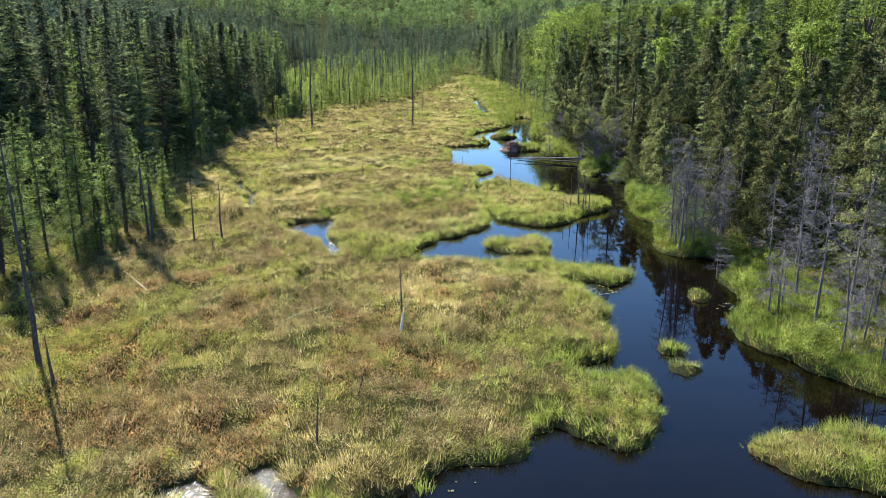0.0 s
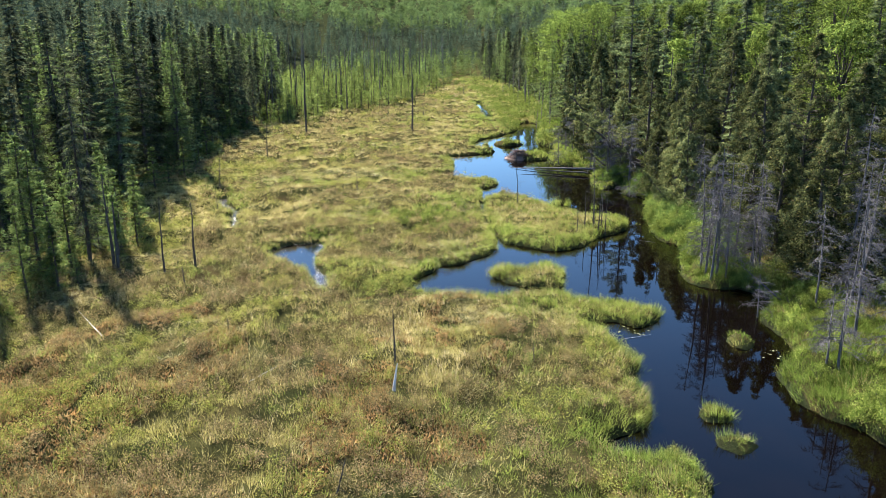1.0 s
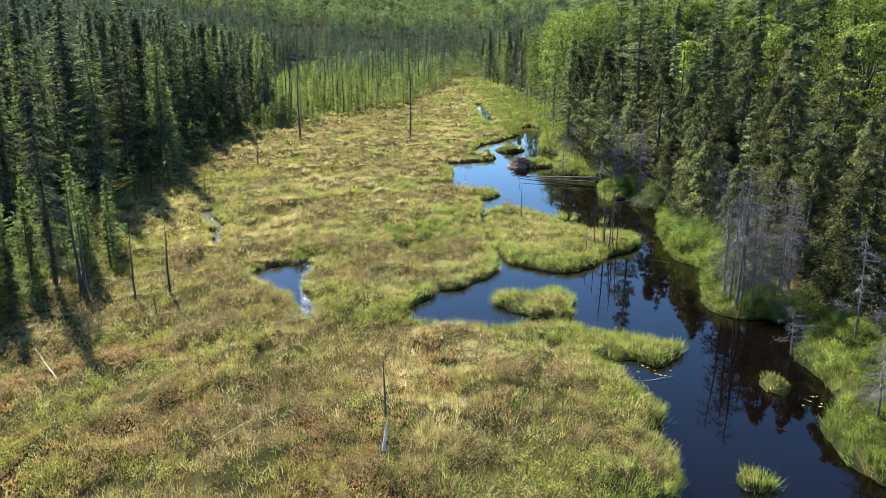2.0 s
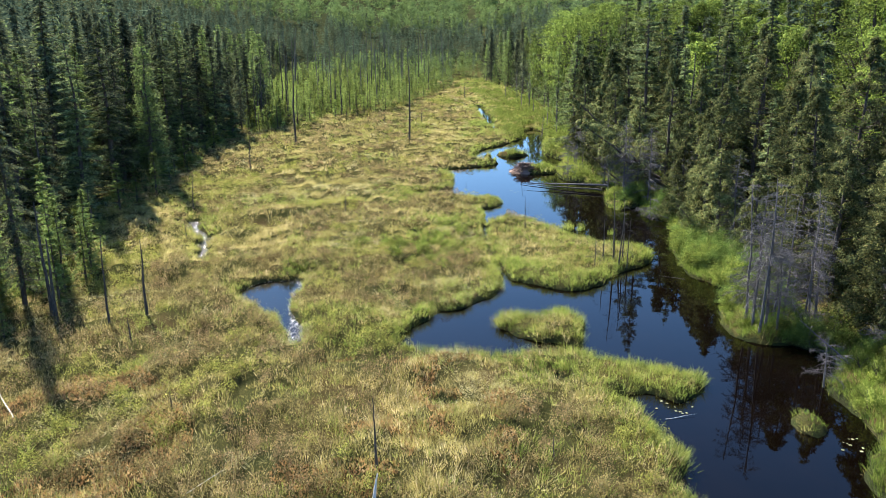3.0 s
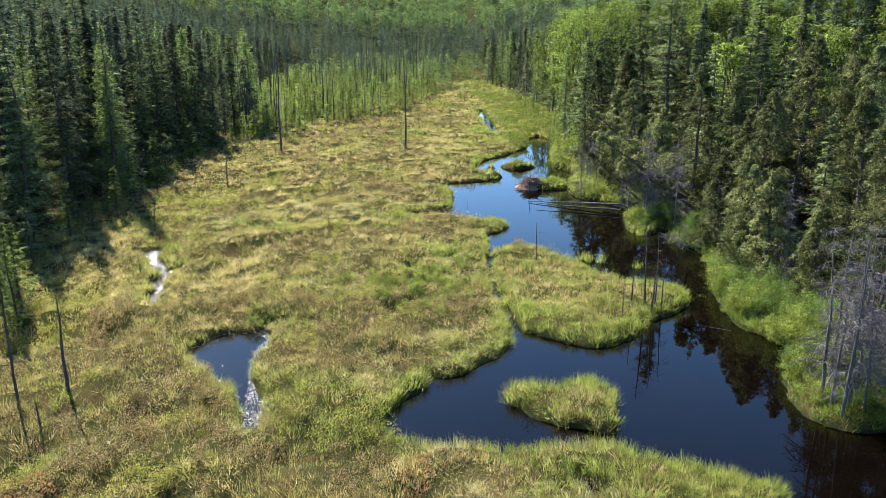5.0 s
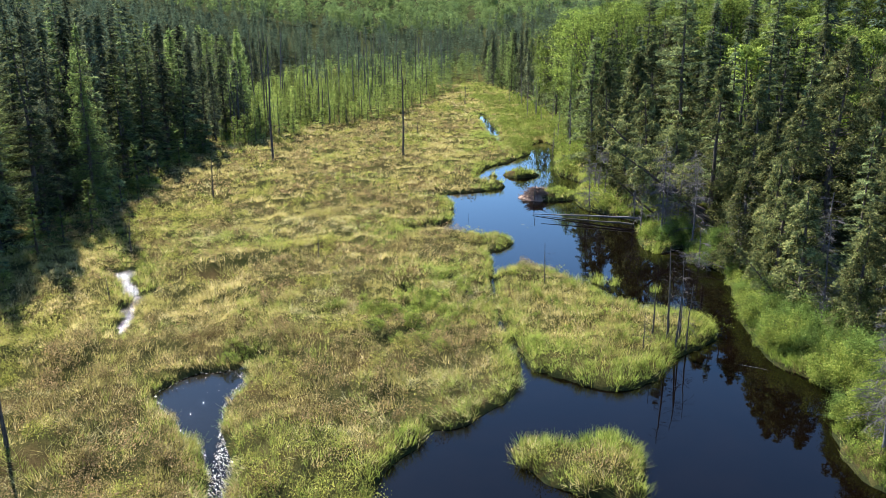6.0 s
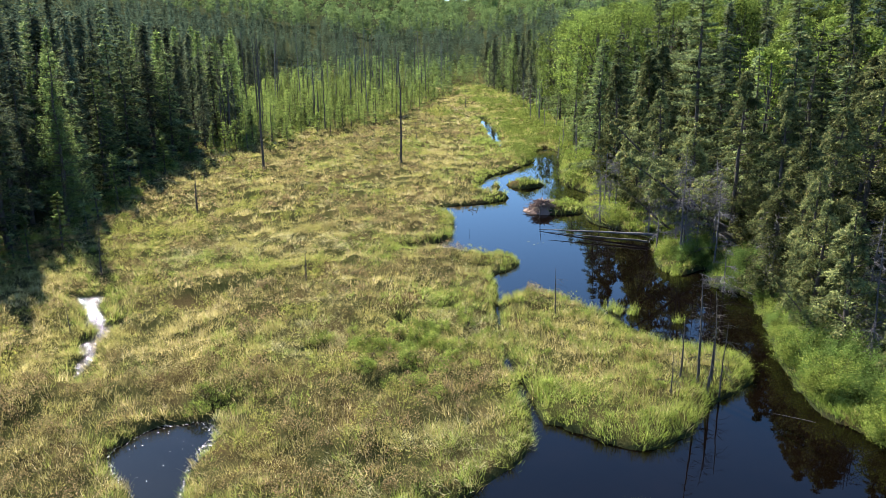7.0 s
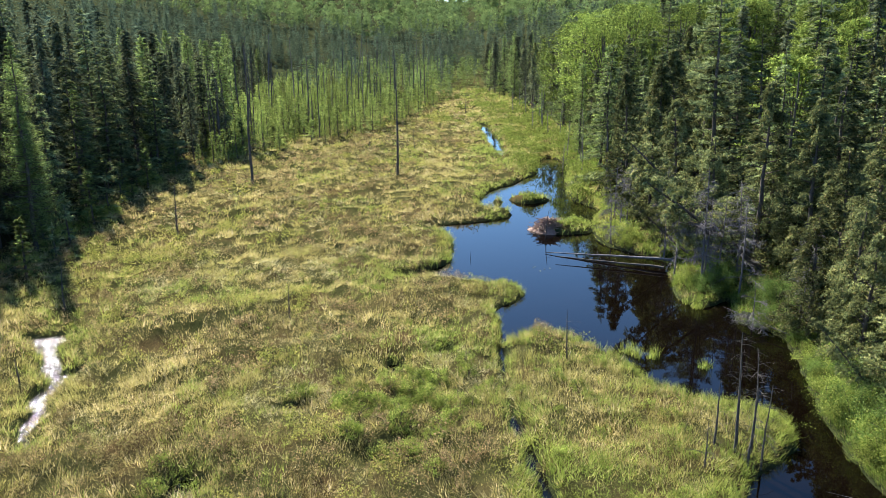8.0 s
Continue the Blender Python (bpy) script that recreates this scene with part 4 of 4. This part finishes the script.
def log(x0, y0, z0, x1, y1, z1, thick, wood, label, seed, n_branch=10, branch_len=0.8):
    """A fallen trunk from its butt to its top."""
    a, b = Vector((x0, y0, z0)), Vector((x1, y1, z1))
    r = np.random.default_rng(seed)
    line, t = trunk_line(r, (b - a).length, thick, 0.02)
    e = new("fallen_log")
    e.matrix_world = Matrix.Translation(a) @ (b - a).to_track_quat("Z", "Y").to_matrix().to_4x4()
    part("trunk", mesh_from("trunk", *t, wood, True), e)
    set_branches(r, e, line, n_branch, branch_len, wood, 0.25, 3)
    tagged(e, label, "log", "fallen logs")


log(13.8, 63.1, 0.45, 6.4, 66.2, 0.12, 0.10, GREY, "grey fallen trunk with broken branches lying across the stream", 1, 40, 0.7)
log(13.0, 62.4, 0.25, 6.9, 64.8, 0.05, 0.08, DARKWOOD, "dark fallen trunk half sunk in the stream", 2, 12, 0.5)
log(19.0, 62.0, 0.6, 12.2, 62.6, 4.3, 0.26, BARK, "thick leaning trunk fallen towards the stream", 3, 14, 1.2)
log(18.4, 63.0, 0.6, 13.5, 64.5, 5.2, 0.17, BARK, "dark leaning trunk fallen towards the stream", 4, 12, 1.2)
log(15.9, 53.4, 0.35, 14.0, 57.0, 0.55, 0.03, GREY, "grey branch lying on the bank", 5, 4, 0.5)
log(-15.0, 29.6, 0.5, -17.1, 32.0, 0.75, 0.028, PALE, "bleached branch lying on low shrubs", 6, 2, 0.3)
log(-7.4, 25.8, 0.55, -6.6, 26.9, 0.7, 0.014, PALE, "bleached stick lying in the heath", 7, 2, 0.2)
log(7.9, 30.2, 0.02, 9.1, 30.5, 0.06, 0.012, PALE, "pale stick floating by the bank", 8, 2, 0.2)
log(13.3, 43.2, -0.02, 12.0, 43.9, 0.06, 0.014, GREY, "grey branch sticking out of the water", 9, 5, 0.3)
log(16.6, 33.2, 0.1, 14.6, 34.4, 1.9, 0.05, GREY, "grey dead branch leaning over the water", 10, 16, 0.9)
dead_tree(-1.95, 25.4, 1.15, 0, 0.1, 0.075, PALE, "bleached white stump standing in the bog", 990, 0.05, 0.2, 0, 0.12, 2.2, name="tree_stump", group="stumps")


def beaver_lodge(x, y):
    e = new("beaver_lodge")
    e.matrix_world = pose(x, y, -0.1) @ Matrix.Diagonal((1.15, 1.1, 1.05, 1))
    a, q = np.meshgrid(np.linspace(0, 2 * np.pi, 22, endpoint=False), np.linspace(0, 1, 8))
    rad = (1 - q) * (1.15 + 0.15 * np.sin(3 * a) + 0.1 * np.sin(7 * a))
    v = np.stack([rad * np.cos(a) * 1.25, rad * np.sin(a), 1.05 * q ** 0.75 + 0.04 * np.sin(9 * a + 5 * q)], -1).reshape(-1, 3)
    i, j = np.meshgrid(np.arange(7), np.arange(22), indexing="ij")
    j2 = (j + 1) % 22
    f = np.stack([i * 22 + j, i * 22 + j2, (i + 1) * 22 + j2, (i + 1) * 22 + j], -1).reshape(-1, 4)
    mound = part("mound", mesh_from("mound", v * (0.88, 0.88, 0.72), f, LODGE, True), e)
    r = np.random.default_rng(55)
    kinds = [mesh_from("stick", *tube(lean_line(r, 1.0, 0.08, 5), np.linspace(0.028, 0.015, 5), 5), LODGE) for _ in range(4)]
    for _ in range(230):
        aa, qq = r.uniform(0, 6.28), r.random() ** 0.8
        rr = (1 - qq) * 0.95
        p = Vector((rr * math.cos(aa) * 1.25, rr * math.sin(aa), 0.85 * qq ** 0.75 + 0.08))
        way = Vector((-math.sin(aa) * r.choice([-1, 1]) + r.normal(0, 0.5), math.cos(aa) + r.normal(0, 0.5), r.normal(0.0, 0.16))).normalized()
        s = part("stick", kinds[r.integers(4)], mound)
        s.matrix_basis = Matrix.Translation(p - way * 0.4) @ way.to_track_quat("Z", "Y").to_matrix().to_4x4() @ Matrix.Diagonal((1, 1, r.uniform(0.5, 1.3), 1))
    tagged(e, "reddish-brown beaver lodge of piled sticks in the stream", "beaver lodge")


beaver_lodge(7.4, 70.5)

# ---- low plants ----
BANDS = [(2, 13.5, 50, 0.4, 0.03), (13.5, 30, 600, 0.31, 0.0085), (30, 50, 640, 0.30, 0.0078), (50, 66, 440, 0.30, 0.0098), (66, 100, 150, 0.35, 0.017), (100, 135, 70, 0.38, 0.024), (135, 184, 36, 0.42, 0.04)]


def bog_spots(r, y0, y1, n, x_min=-31.0, x_max=24.0):
    x, y = r.uniform(x_min, x_max, n), r.uniform(y0, y1, n)
    keep = (x > west(y) - 4) & (x < east(y) + 3) & (shore_at(x, y) > 0.02)
    return x[keep], y[keep]


def heathy(x, y):
    """How much low shrubs take the place of sedge, about 0.2 to 0.9."""
    return 0.5 + 1.2 * (lattice_noise(x, y, 5.5, 31) * 0.44 + lattice_noise(x, y, 1.9, 32) * 0.34 + lattice_noise(x, y, 0.8, 34) * 0.22 - 0.5) + 0.14 * np.clip((1 - x) / 5, -1.5, 1) + 0.13 * np.clip((40 - y) / 8, 0, 1) + 0.13 * np.clip((-6 - x) / 4, 0, 1) * np.clip((42 - y) / 8, 0, 1)


def build_grass():
    r = np.random.default_rng(11)
    sets = {"sedge": [], "green": [], "straw": [], "lush": []}
    per = 14
    for y0, y1, dens, ln, wd in BANDS:
        tx, ty = bog_spots(r, y0, y1, int((y1 - y0) * 55 * dens / per))
        keep = r.random(len(tx)) > 0.62 * np.clip((heathy(tx, ty) - 0.5) / 0.12, 0, 1) * (shore_at(tx, ty) > 0.5)
        tx, ty = tx[keep], ty[keep]
        clump = lattice_noise(tx, ty, 0.5, 27) * 0.6 + lattice_noise(tx, ty, 0.24, 28) * 0.4
        keep = r.random(len(tx)) < np.clip(0.55 + 3.2 * (clump - 0.38) + 0.3 * (tx > 2) * (shore_at(tx, ty) < 2.5), 0.2, 1.0)
        tx, ty, clump = tx[keep], ty[keep], clump[keep]
        d = shore_at(tx, ty)
        gxx, gyy = shore_at(tx + 0.25, ty) - shore_at(tx - 0.25, ty), shore_at(tx, ty + 0.25) - shore_at(tx, ty - 0.25)
        patch = lattice_noise(tx, ty, 4.5, 21) * 0.6 + lattice_noise(tx, ty, 1.6, 22) * 0.4
        edge = np.exp(-d / 0.7)
        bank = (tx > 12.7) & (ty > 19.4)
        green = r.random(len(tx)) < np.clip(0.03 + 1.5 * (patch - 0.52) + 0.6 * edge + bank * 0.45 + 0.42 * np.clip((tx - 1.5) / 2, 0, 1), 0.04, 0.95)
        tall = (0.35 + 1.15 * lattice_noise(tx, ty, 0.8, 23)) * r.uniform(0.75, 1.25, len(tx)) * (1 + 0.12 * edge) * np.where(green, 1.15, 1.0) * (0.72 + 0.75 * clump)
        tall = np.minimum(tall, 1.4)
        sway = 12.6 * lattice_noise(tx, ty, 5.0, 24) + r.normal(0, 0.9, len(tx))
        meadow = np.zeros(len(tx))
        for mx, my, rx, ry in [(0.3, 56.6, 2.2, 2.7), (0.6, 42.0, 2.6, 1.7), (-14.5, 50.5, 1.6, 1.0), (-6.5, 53.0, 2.6, 1.2), (2.0, 25.0, 2.4, 3.0)]:
            meadow = np.maximum(meadow, 1.1 - np.hypot((tx - mx) / rx, (ty - my) / ry) ** 2)
        swirl = lattice_noise(tx, ty, 3.1, 25) * 0.6 + lattice_noise(tx, ty, 1.1, 26) * 0.4
        straw = ~green & (r.random(len(tx)) < np.clip(7 * (swirl - 0.56), 0.02, 0.75) * np.where(tx > 12, 0.0, np.where(tx > 3, 0.2, 1.0)) + 0.5 * np.clip(meadow, 0, 1))
        for key, sel in (("sedge", ~green & ~straw), ("green", green & ~bank), ("straw", straw), ("lush", green & bank)):
            m = int(sel.sum())
            rep = lambda q: np.repeat(q[sel], per)
            a = r.uniform(0, 6.28, m * per)
            rad = np.abs(r.normal(0, 0.10, m * per)) * (ln / 0.26)
            x, y = rep(tx) + rad * np.cos(a), rep(ty) + rad * np.sin(a)
            lean = r.uniform(0.15, 0.9, m * per) if key != "straw" else r.uniform(0.75, 0.98, m * per)
            e = rep(edge) * 0.8
            hx = np.cos(a) * 0.8 + np.cos(rep(sway)) * 0.5 - rep(gxx) * e * 2
            hy = np.sin(a) * 0.8 + np.sin(rep(sway)) * 0.5 - rep(gyy) * e * 2
            nn = np.hypot(hx, hy) + 1e-6
            length = ln * rep(tall) * r.uniform(0.65, 1.3, m * per)
            u = np.column_stack([hx / nn * lean, hy / nn * lean, np.sqrt(1 - lean * lean)]) * length[:, None]
            b = r.uniform(0, 6.28, m * per)
            w = np.column_stack([np.cos(b), np.sin(b), np.zeros(m * per)]) * (wd * r.uniform(0.6, 1.4, m * per))[:, None]
            sets[key].append((np.column_stack([x, y, ground_at(x, y) - 0.03]), u, w))
    for key, mat, label in (("sedge", SEDGE, "yellowish sedge tufts covering the bog mat"), ("green", GREEN, "fresh green grass along the water and in wet patches"), ("straw", STRAW, "pale flattened straw in swirls on the bog mat"), ("lush", LUSH, "lush green grass under the trees of the wooded bank")):
        p, u, w = (np.concatenate(q) for q in zip(*sets[key]))
        name = {"sedge": "sedge", "green": "wet_grass", "straw": "straw", "lush": "bank_grass"}[key]
        tagged(new(name, mesh_from(name, *blades(p, u, w), mat)), label, "grass", "", "stuff")


def build_heath():
    r = np.random.default_rng(12)
    sets = {"brown": [], "green": [], "rust": []}
    for y0, y1, dens, n_leaf, size in [(13.5, 30, 2.8, 190, 0.040), (30, 46, 2.4, 130, 0.045), (46, 70, 1.6, 80, 0.06), (70, 112, 0.9, 36, 0.11), (112, 178, 0.5, 24, 0.16)]:
        x, y = bog_spots(r, y0, y1, int((y1 - y0) * 55 * dens))
        mask = heathy(x, y)
        keep = (mask > 0.53) & (shore_at(x, y) > 0.35)
        x, y, mask = x[keep], y[keep], mask[keep]
        kind = lattice_noise(x, y, 2.2, 33) + r.normal(0, 0.12, len(x))
        for key, sel in (("brown", kind < 0.62), ("green", kind >= 0.62)):
            m = int(sel.sum())
            rad = r.uniform(0.2, 0.6, m) * (1 + 0.3 * (size / 0.042 - 1) * 0.4)
            tall = r.uniform(0.3, 0.75, m)
            k = np.repeat(np.arange(m), n_leaf)
            q = units(r, len(k))
            q[:, 2] = np.abs(q[:, 2])
            q *= r.uniform(0.55, 1.05, len(k))[:, None]
            cx, cy = x[sel][k], y[sel][k]
            p = np.column_stack([cx + q[:, 0] * rad[k], cy + q[:, 1] * rad[k], ground_at(x[sel], y[sel])[k] + 0.05 + q[:, 2] * tall[k]])
            u = q * 0.6 + units(r, len(k)) * 0.8
            u *= (size * r.uniform(0.7, 1.5, len(k)) / (np.linalg.norm(u, axis=1) + 1e-6))[:, None]
            w = np.cross(u, units(r, len(k)))
            w *= (size * 0.5 / (np.linalg.norm(w, axis=1) + 1e-6))[:, None]
            sets[key].append((p, u, w))
    # rusty moss in the near heath
    x, y = bog_spots(r, 14, 34, 120000, -19, 4)
    mask = lattice_noise(x, y, 3.2, 41) * 0.65 + lattice_noise(x, y, 1.0, 42) * 0.35 - 0.012 * np.hypot(x + 7, y - 24)
    keep = mask > 0.5
    x, y = x[keep], y[keep]
    u = units(r, len(x)) * (0.09, 0.09, 0.05) + (0, 0, 0.10)
    w = np.cross(u, units(r, len(x))) * 0.25
    sets["rust"].append((np.column_stack([x, y, ground_at(x, y) + 0.02]), u * 0.9, w))
    for key, mat, name, label in (("brown", HEATH, "leatherleaf", "low brownish leatherleaf shrubs on the bog mat"), ("green", HEATH_GREEN, "sweet_gale", "low green shrubs among the sedge"), ("rust", RUST, "rusty_moss", "rust-coloured moss patches in the heath")):
        p, u, w = (np.concatenate(q) for q in zip(*sets[key]))
        tagged(new(name, mesh_from(name, *blades(p, u, w), mat)), label, "low shrubs" if key != "rust" else "moss", "", "stuff")


def make_shrub(seed, h, rad, n_leaf, size, leaf=None):
    r = np.random.default_rng(seed)
    stems = []
    for _ in range(2 if h < 0.6 else 3):
        a, q = r.uniform(0, 6.28), r.uniform(0.3, 1)
        tip = np.array([np.cos(a) * rad * q, np.sin(a) * rad * q, h * (1.05 - 0.4 * q)])
        stems.append(tube(np.array([[0, 0, 0], tip * (0.4, 0.4, 0.55), tip]), np.array([0.02, 0.013, 0.006]), 4))
    c = units(r, 26)
    c[:, 2] = np.abs(c[:, 2])
    k = r.integers(0, 26, n_leaf)
    p = c[k] * (rad, rad, h) * r.uniform(0.6, 1.0, (n_leaf, 1)) + r.normal(0, 0.13 * rad, (n_leaf, 3))
    p[:, 2] = np.maximum(p[:, 2], 0.05)
    u = c[k] * 0.5 + units(r, n_leaf)
    u *= (size * r.uniform(0.7, 1.4, n_leaf) / np.linalg.norm(u, axis=1))[:, None]
    w = np.cross(u, units(r, n_leaf))
    w *= (size * 0.34 / (np.linalg.norm(w, axis=1) + 1e-6))[:, None]
    return [mesh_from("stem", *q, BARK) for q in stems], mesh_from("foliage", *blades(p, u, w * 1.3), leaf or GALE)


SHRUBS = [make_shrub(700 + k, *a) for k, a in enumerate([(0.7, 0.6, 1100, 0.05), (1.0, 0.85, 2200, 0.05), (1.5, 1.1, 3600, 0.055), (0.5, 0.45, 700, 0.045), (1.5, 1.35, 9000, 0.048, ALDER)])]


def shrub(x, y, k, s, label="bright green leafy shrub at the water's edge"):
    e = new("shrub")
    e.matrix_world = pose(x, y, float(ground_at(x, y)) - 0.03, 0, 0, (x * 77 + y * 131) % 360) @ Matrix.Diagonal((s, s, s, 1))
    for q in SHRUBS[k][0]:
        part("stem", q, e)
    part("foliage", SHRUBS[k][1], e)
    tagged(e, label, "shrub", "shrubs")


def scatter_shrubs():
    r = np.random.default_rng(13)
    for _ in range(110):     # wooded bank
        y = 21 + 55 * r.random() ** 1.3
        q = curve(WOOD_SHORE, 3)
        x = q[np.argmin(np.abs(q[:, 1] - y)), 0] + r.uniform(0.3, 3.0)
        if shore_at(x, y) > 0.2:
            shrub(x, y, int(r.choice([0, 1, 2, 3, 3, 0])), r.uniform(0.6, 1.05))
    for x, y, k in [(15.3, 47.3, 4), (15.3, 45.6, 4), (15.7, 43.9, 4), (16.6, 42.7, 4), (16.9, 44.8, 4), (16.5, 46.6, 4), (17.6, 42.2, 4), (15.9, 48.6, 2), (16.4, 50.2, 2), (17.0, 41.0, 1), (16.0, 40.0, 1), (14.6, 48.4, 1), (14.7, 47.0, 2), (14.6, 45.8, 1), (14.5, 44.6, 0), (13.2, 47.2, 0), (12.9, 46.5, 3)]:
        shrub(x, y, k, 1.0)
    for k in range(54):      # lush bushes along the stream
        y = 34.5 + 26 * (k + r.uniform(0.1, 0.9)) / 54
        q = curve(WOOD_SHORE, 3)
        x = q[np.argmin(np.abs(q[:, 1] - y)), 0] + r.uniform(0.4, 2.6)
        if shore_at(x, y) > 0.2:
            shrub(x, y, 4 if k % 2 == 0 else 1, r.uniform(0.55, 1.0))
    for _ in range(44):      # under the edge of the dark woods
        y = r.uniform(24, 98)
        shrub(west(y) + r.uniform(-1.5, 1.8), y, int(r.choice([0, 1, 3])), r.uniform(0.7, 1.3), "leafy shrub at the edge of the dark woods")
    for x, y, k in [(9.0, 70.6, 3), (9.7, 71.2, 3), (8.4, 70.3, 3), (9.3, 71.5, 3), (11.6, 69.0, 0), (12.4, 67.6, 0), (12.2, 73.4, 0), (12.8, 77.0, 1), (11.8, 80.5, 0), (12.6, 84.0, 1), (14.6, 60.0, 3)]:
        shrub(x, y, k, 1.0)
    for _ in range(64):      # patch on the bog mat
        x, y = -1.0 + r.normal(0, 1.9), 48.0 + r.normal(0, 1.6)
        shrub(x, y, 3, r.uniform(0.7, 1.2), "low yellow-green shrub on the bog mat")
    for x, y in [(-8.4, 44.4), (-7.9, 44.0), (-8.9, 43.6), (-5.5, 48.9), (-9.1, 44.6), (6.9, 20.2), (6.2, 19.4), (5.6, 20.3), (6.6, 21.2), (7.2, 19.4), (5.2, 19.2), (7.2, 20.9)]:
        shrub(x, y, 3, 1.0, "low shrub beside open water")
    for _ in range(40):      # low shrubs on the grassy point
        x, y = r.uniform(3.6, 12.0), r.uniform(42.5, 54.0)
        if shore_at(x, y) > 0.15:
            shrub(x, y, 3, r.uniform(0.5, 0.95), "low green shrub among grass on the point")


def far_shrubs():
    """Low bright shrubs at the wet head of the bog and along the upper stream."""
    r = np.random.default_rng(16)
    y = np.concatenate([r.uniform(120, 182, 60), r.uniform(74, 150, 220), r.uniform(98, 230, 240)])
    x = np.concatenate([r.uniform(np.where(y[:60] < 176, west(y[:60]), -12), east(y[:60])), east(y[60:280]) - r.uniform(0.2, 8.5, 220), r.uniform(tall(y[280:]), np.where(y[280:] < 176, west(y[280:]), 4))])
    keep = shore_at(x, y) > 0.2
    x, y = x[keep], y[keep]
    k = np.repeat(np.arange(len(x)), 260)
    q = units(r, len(k))
    q[:, 2] = np.abs(q[:, 2])
    size = r.uniform(0.6, 1.3, len(x))[k, None]
    p = np.column_stack([x[k], y[k], ground_at(x, y)[k]]) + q * size * r.uniform(0.55, 1.0, (len(k), 1)) * (1, 1, 0.9) * (1 + 0.25 * np.sin(5 * q[:, :1] + 7 * q[:, 1:2] + k[:, None]))
    u = q * 0.5 + units(r, len(k))
    u *= 0.12 / (np.linalg.norm(u, axis=1)[:, None] + 1e-6)
    w = np.cross(u, units(r, len(k)))
    w *= 0.055 / (np.linalg.norm(w, axis=1)[:, None] + 1e-6)
    tagged(new("far_shrubs", mesh_from("far_shrubs", *blades(p, u, w), GALE)), "bright green shrubs along the upper stream", "shrubs", "", "stuff")


def reed_tuft(x, y, h, n, seed):
    r = np.random.default_rng(seed)
    p = np.column_stack([r.normal(0, 0.12, (n, 2)), np.full(n, -0.15)])
    u = np.column_stack([r.normal(0, 0.2, (n, 2)), r.uniform(0.6, 1.1, n)]) * h
    a = r.uniform(0, 6.28, n)
    w = np.column_stack([np.cos(a), np.sin(a), np.zeros(n)]) * 0.014
    e = new("reed_tuft", mesh_from("reed_tuft", *blades(p, u, w), GREEN))
    e.matrix_world = pose(x, y, 0)
    tagged(e, "green reed tuft growing in dark water", "reeds", "reed tufts")


def lily_pad(x, y, rad, turn):
    a = np.radians(np.linspace(15, 345, 14))
    v = [(0, 0, 0.012)] + [(rad * math.cos(t), rad * math.sin(t), 0.010 + 0.004 * math.sin(3 * t)) for t in a]
    f = [(0, k, k + 1) for k in range(1, 14)]
    e = new("lily_pad", mesh_from("lily_pad", v, f, PAD))
    e.matrix_world = pose(x, y, 0.004, 0, 0, turn)
    tagged(e, "small pale lily pad floating on dark water", "lily pad", "lily pads")


for k, (x, y, h) in enumerate([(9.2, 52.1, 0.8), (8.5, 52.2, 0.9), (11.1, 51.2, 0.7), (8.2, 52.6, 0.8), (12.7, 57.8, 0.7), (13.0, 57.2, 0.9), (4.9, 22.1, 0.7), (-0.6, 15.9, 0.7)]):
    reed_tuft(x, y, h, 70, 60 + k)
r_pad = np.random.default_rng(14)
for cx, cy, n, s in [(8.3, 30.9, 13, 0.5), (13.6, 28.8, 9, 0.35), (0.4, 16.3, 4, 0.4), (5.8, 63.0, 5, 0.4)]:
    for _ in range(n):
        x, y = cx + r_pad.normal(0, s), cy + r_pad.normal(0, s * 0.7)
        if shore_at(x, y) < -0.1:
            lily_pad(x, y, r_pad.uniform(0.03, 0.06), r_pad.uniform(0, 360))


def pond_drift():
    """Pale dead leaves and froth drifted against the rim of the pond; wet glint is put into their colour."""
    r = np.random.default_rng(15)
    x, y = r.uniform(-11.5, -5.8, 16000), r.uniform(34.8, 43.6, 16000)
    d = shore_at(x, y)
    keep = (d < -0.02) & (r.random(16000) < np.where(d > -0.14 - 0.22 * (x > -7.9 - 0.2 * (y - 40)), 0.75, 0.008))
    x, y = x[keep], y[keep]
    a = r.uniform(0, 6.28, len(x))
    size = r.uniform(0.02, 0.05, len(x))
    u = np.column_stack([np.cos(a) * size, np.sin(a) * size, r.uniform(-0.01, 0.02, len(x))])
    w = np.column_stack([-np.sin(a) * size, np.cos(a) * size, r.uniform(-0.01, 0.01, len(x))]) * 0.4
    tagged(new("drifted_leaves", mesh_from("drifted_leaves", *leaves(np.column_stack([x, y, np.full(len(x), 0.012)]), u, w), DRIFT)), "pale wet leaves drifted against the pond rim, their glint put into the colour", "leaf litter", "", "stuff")


pond_drift()
scatter_shrubs()
far_shrubs()
build_grass()
build_heath()

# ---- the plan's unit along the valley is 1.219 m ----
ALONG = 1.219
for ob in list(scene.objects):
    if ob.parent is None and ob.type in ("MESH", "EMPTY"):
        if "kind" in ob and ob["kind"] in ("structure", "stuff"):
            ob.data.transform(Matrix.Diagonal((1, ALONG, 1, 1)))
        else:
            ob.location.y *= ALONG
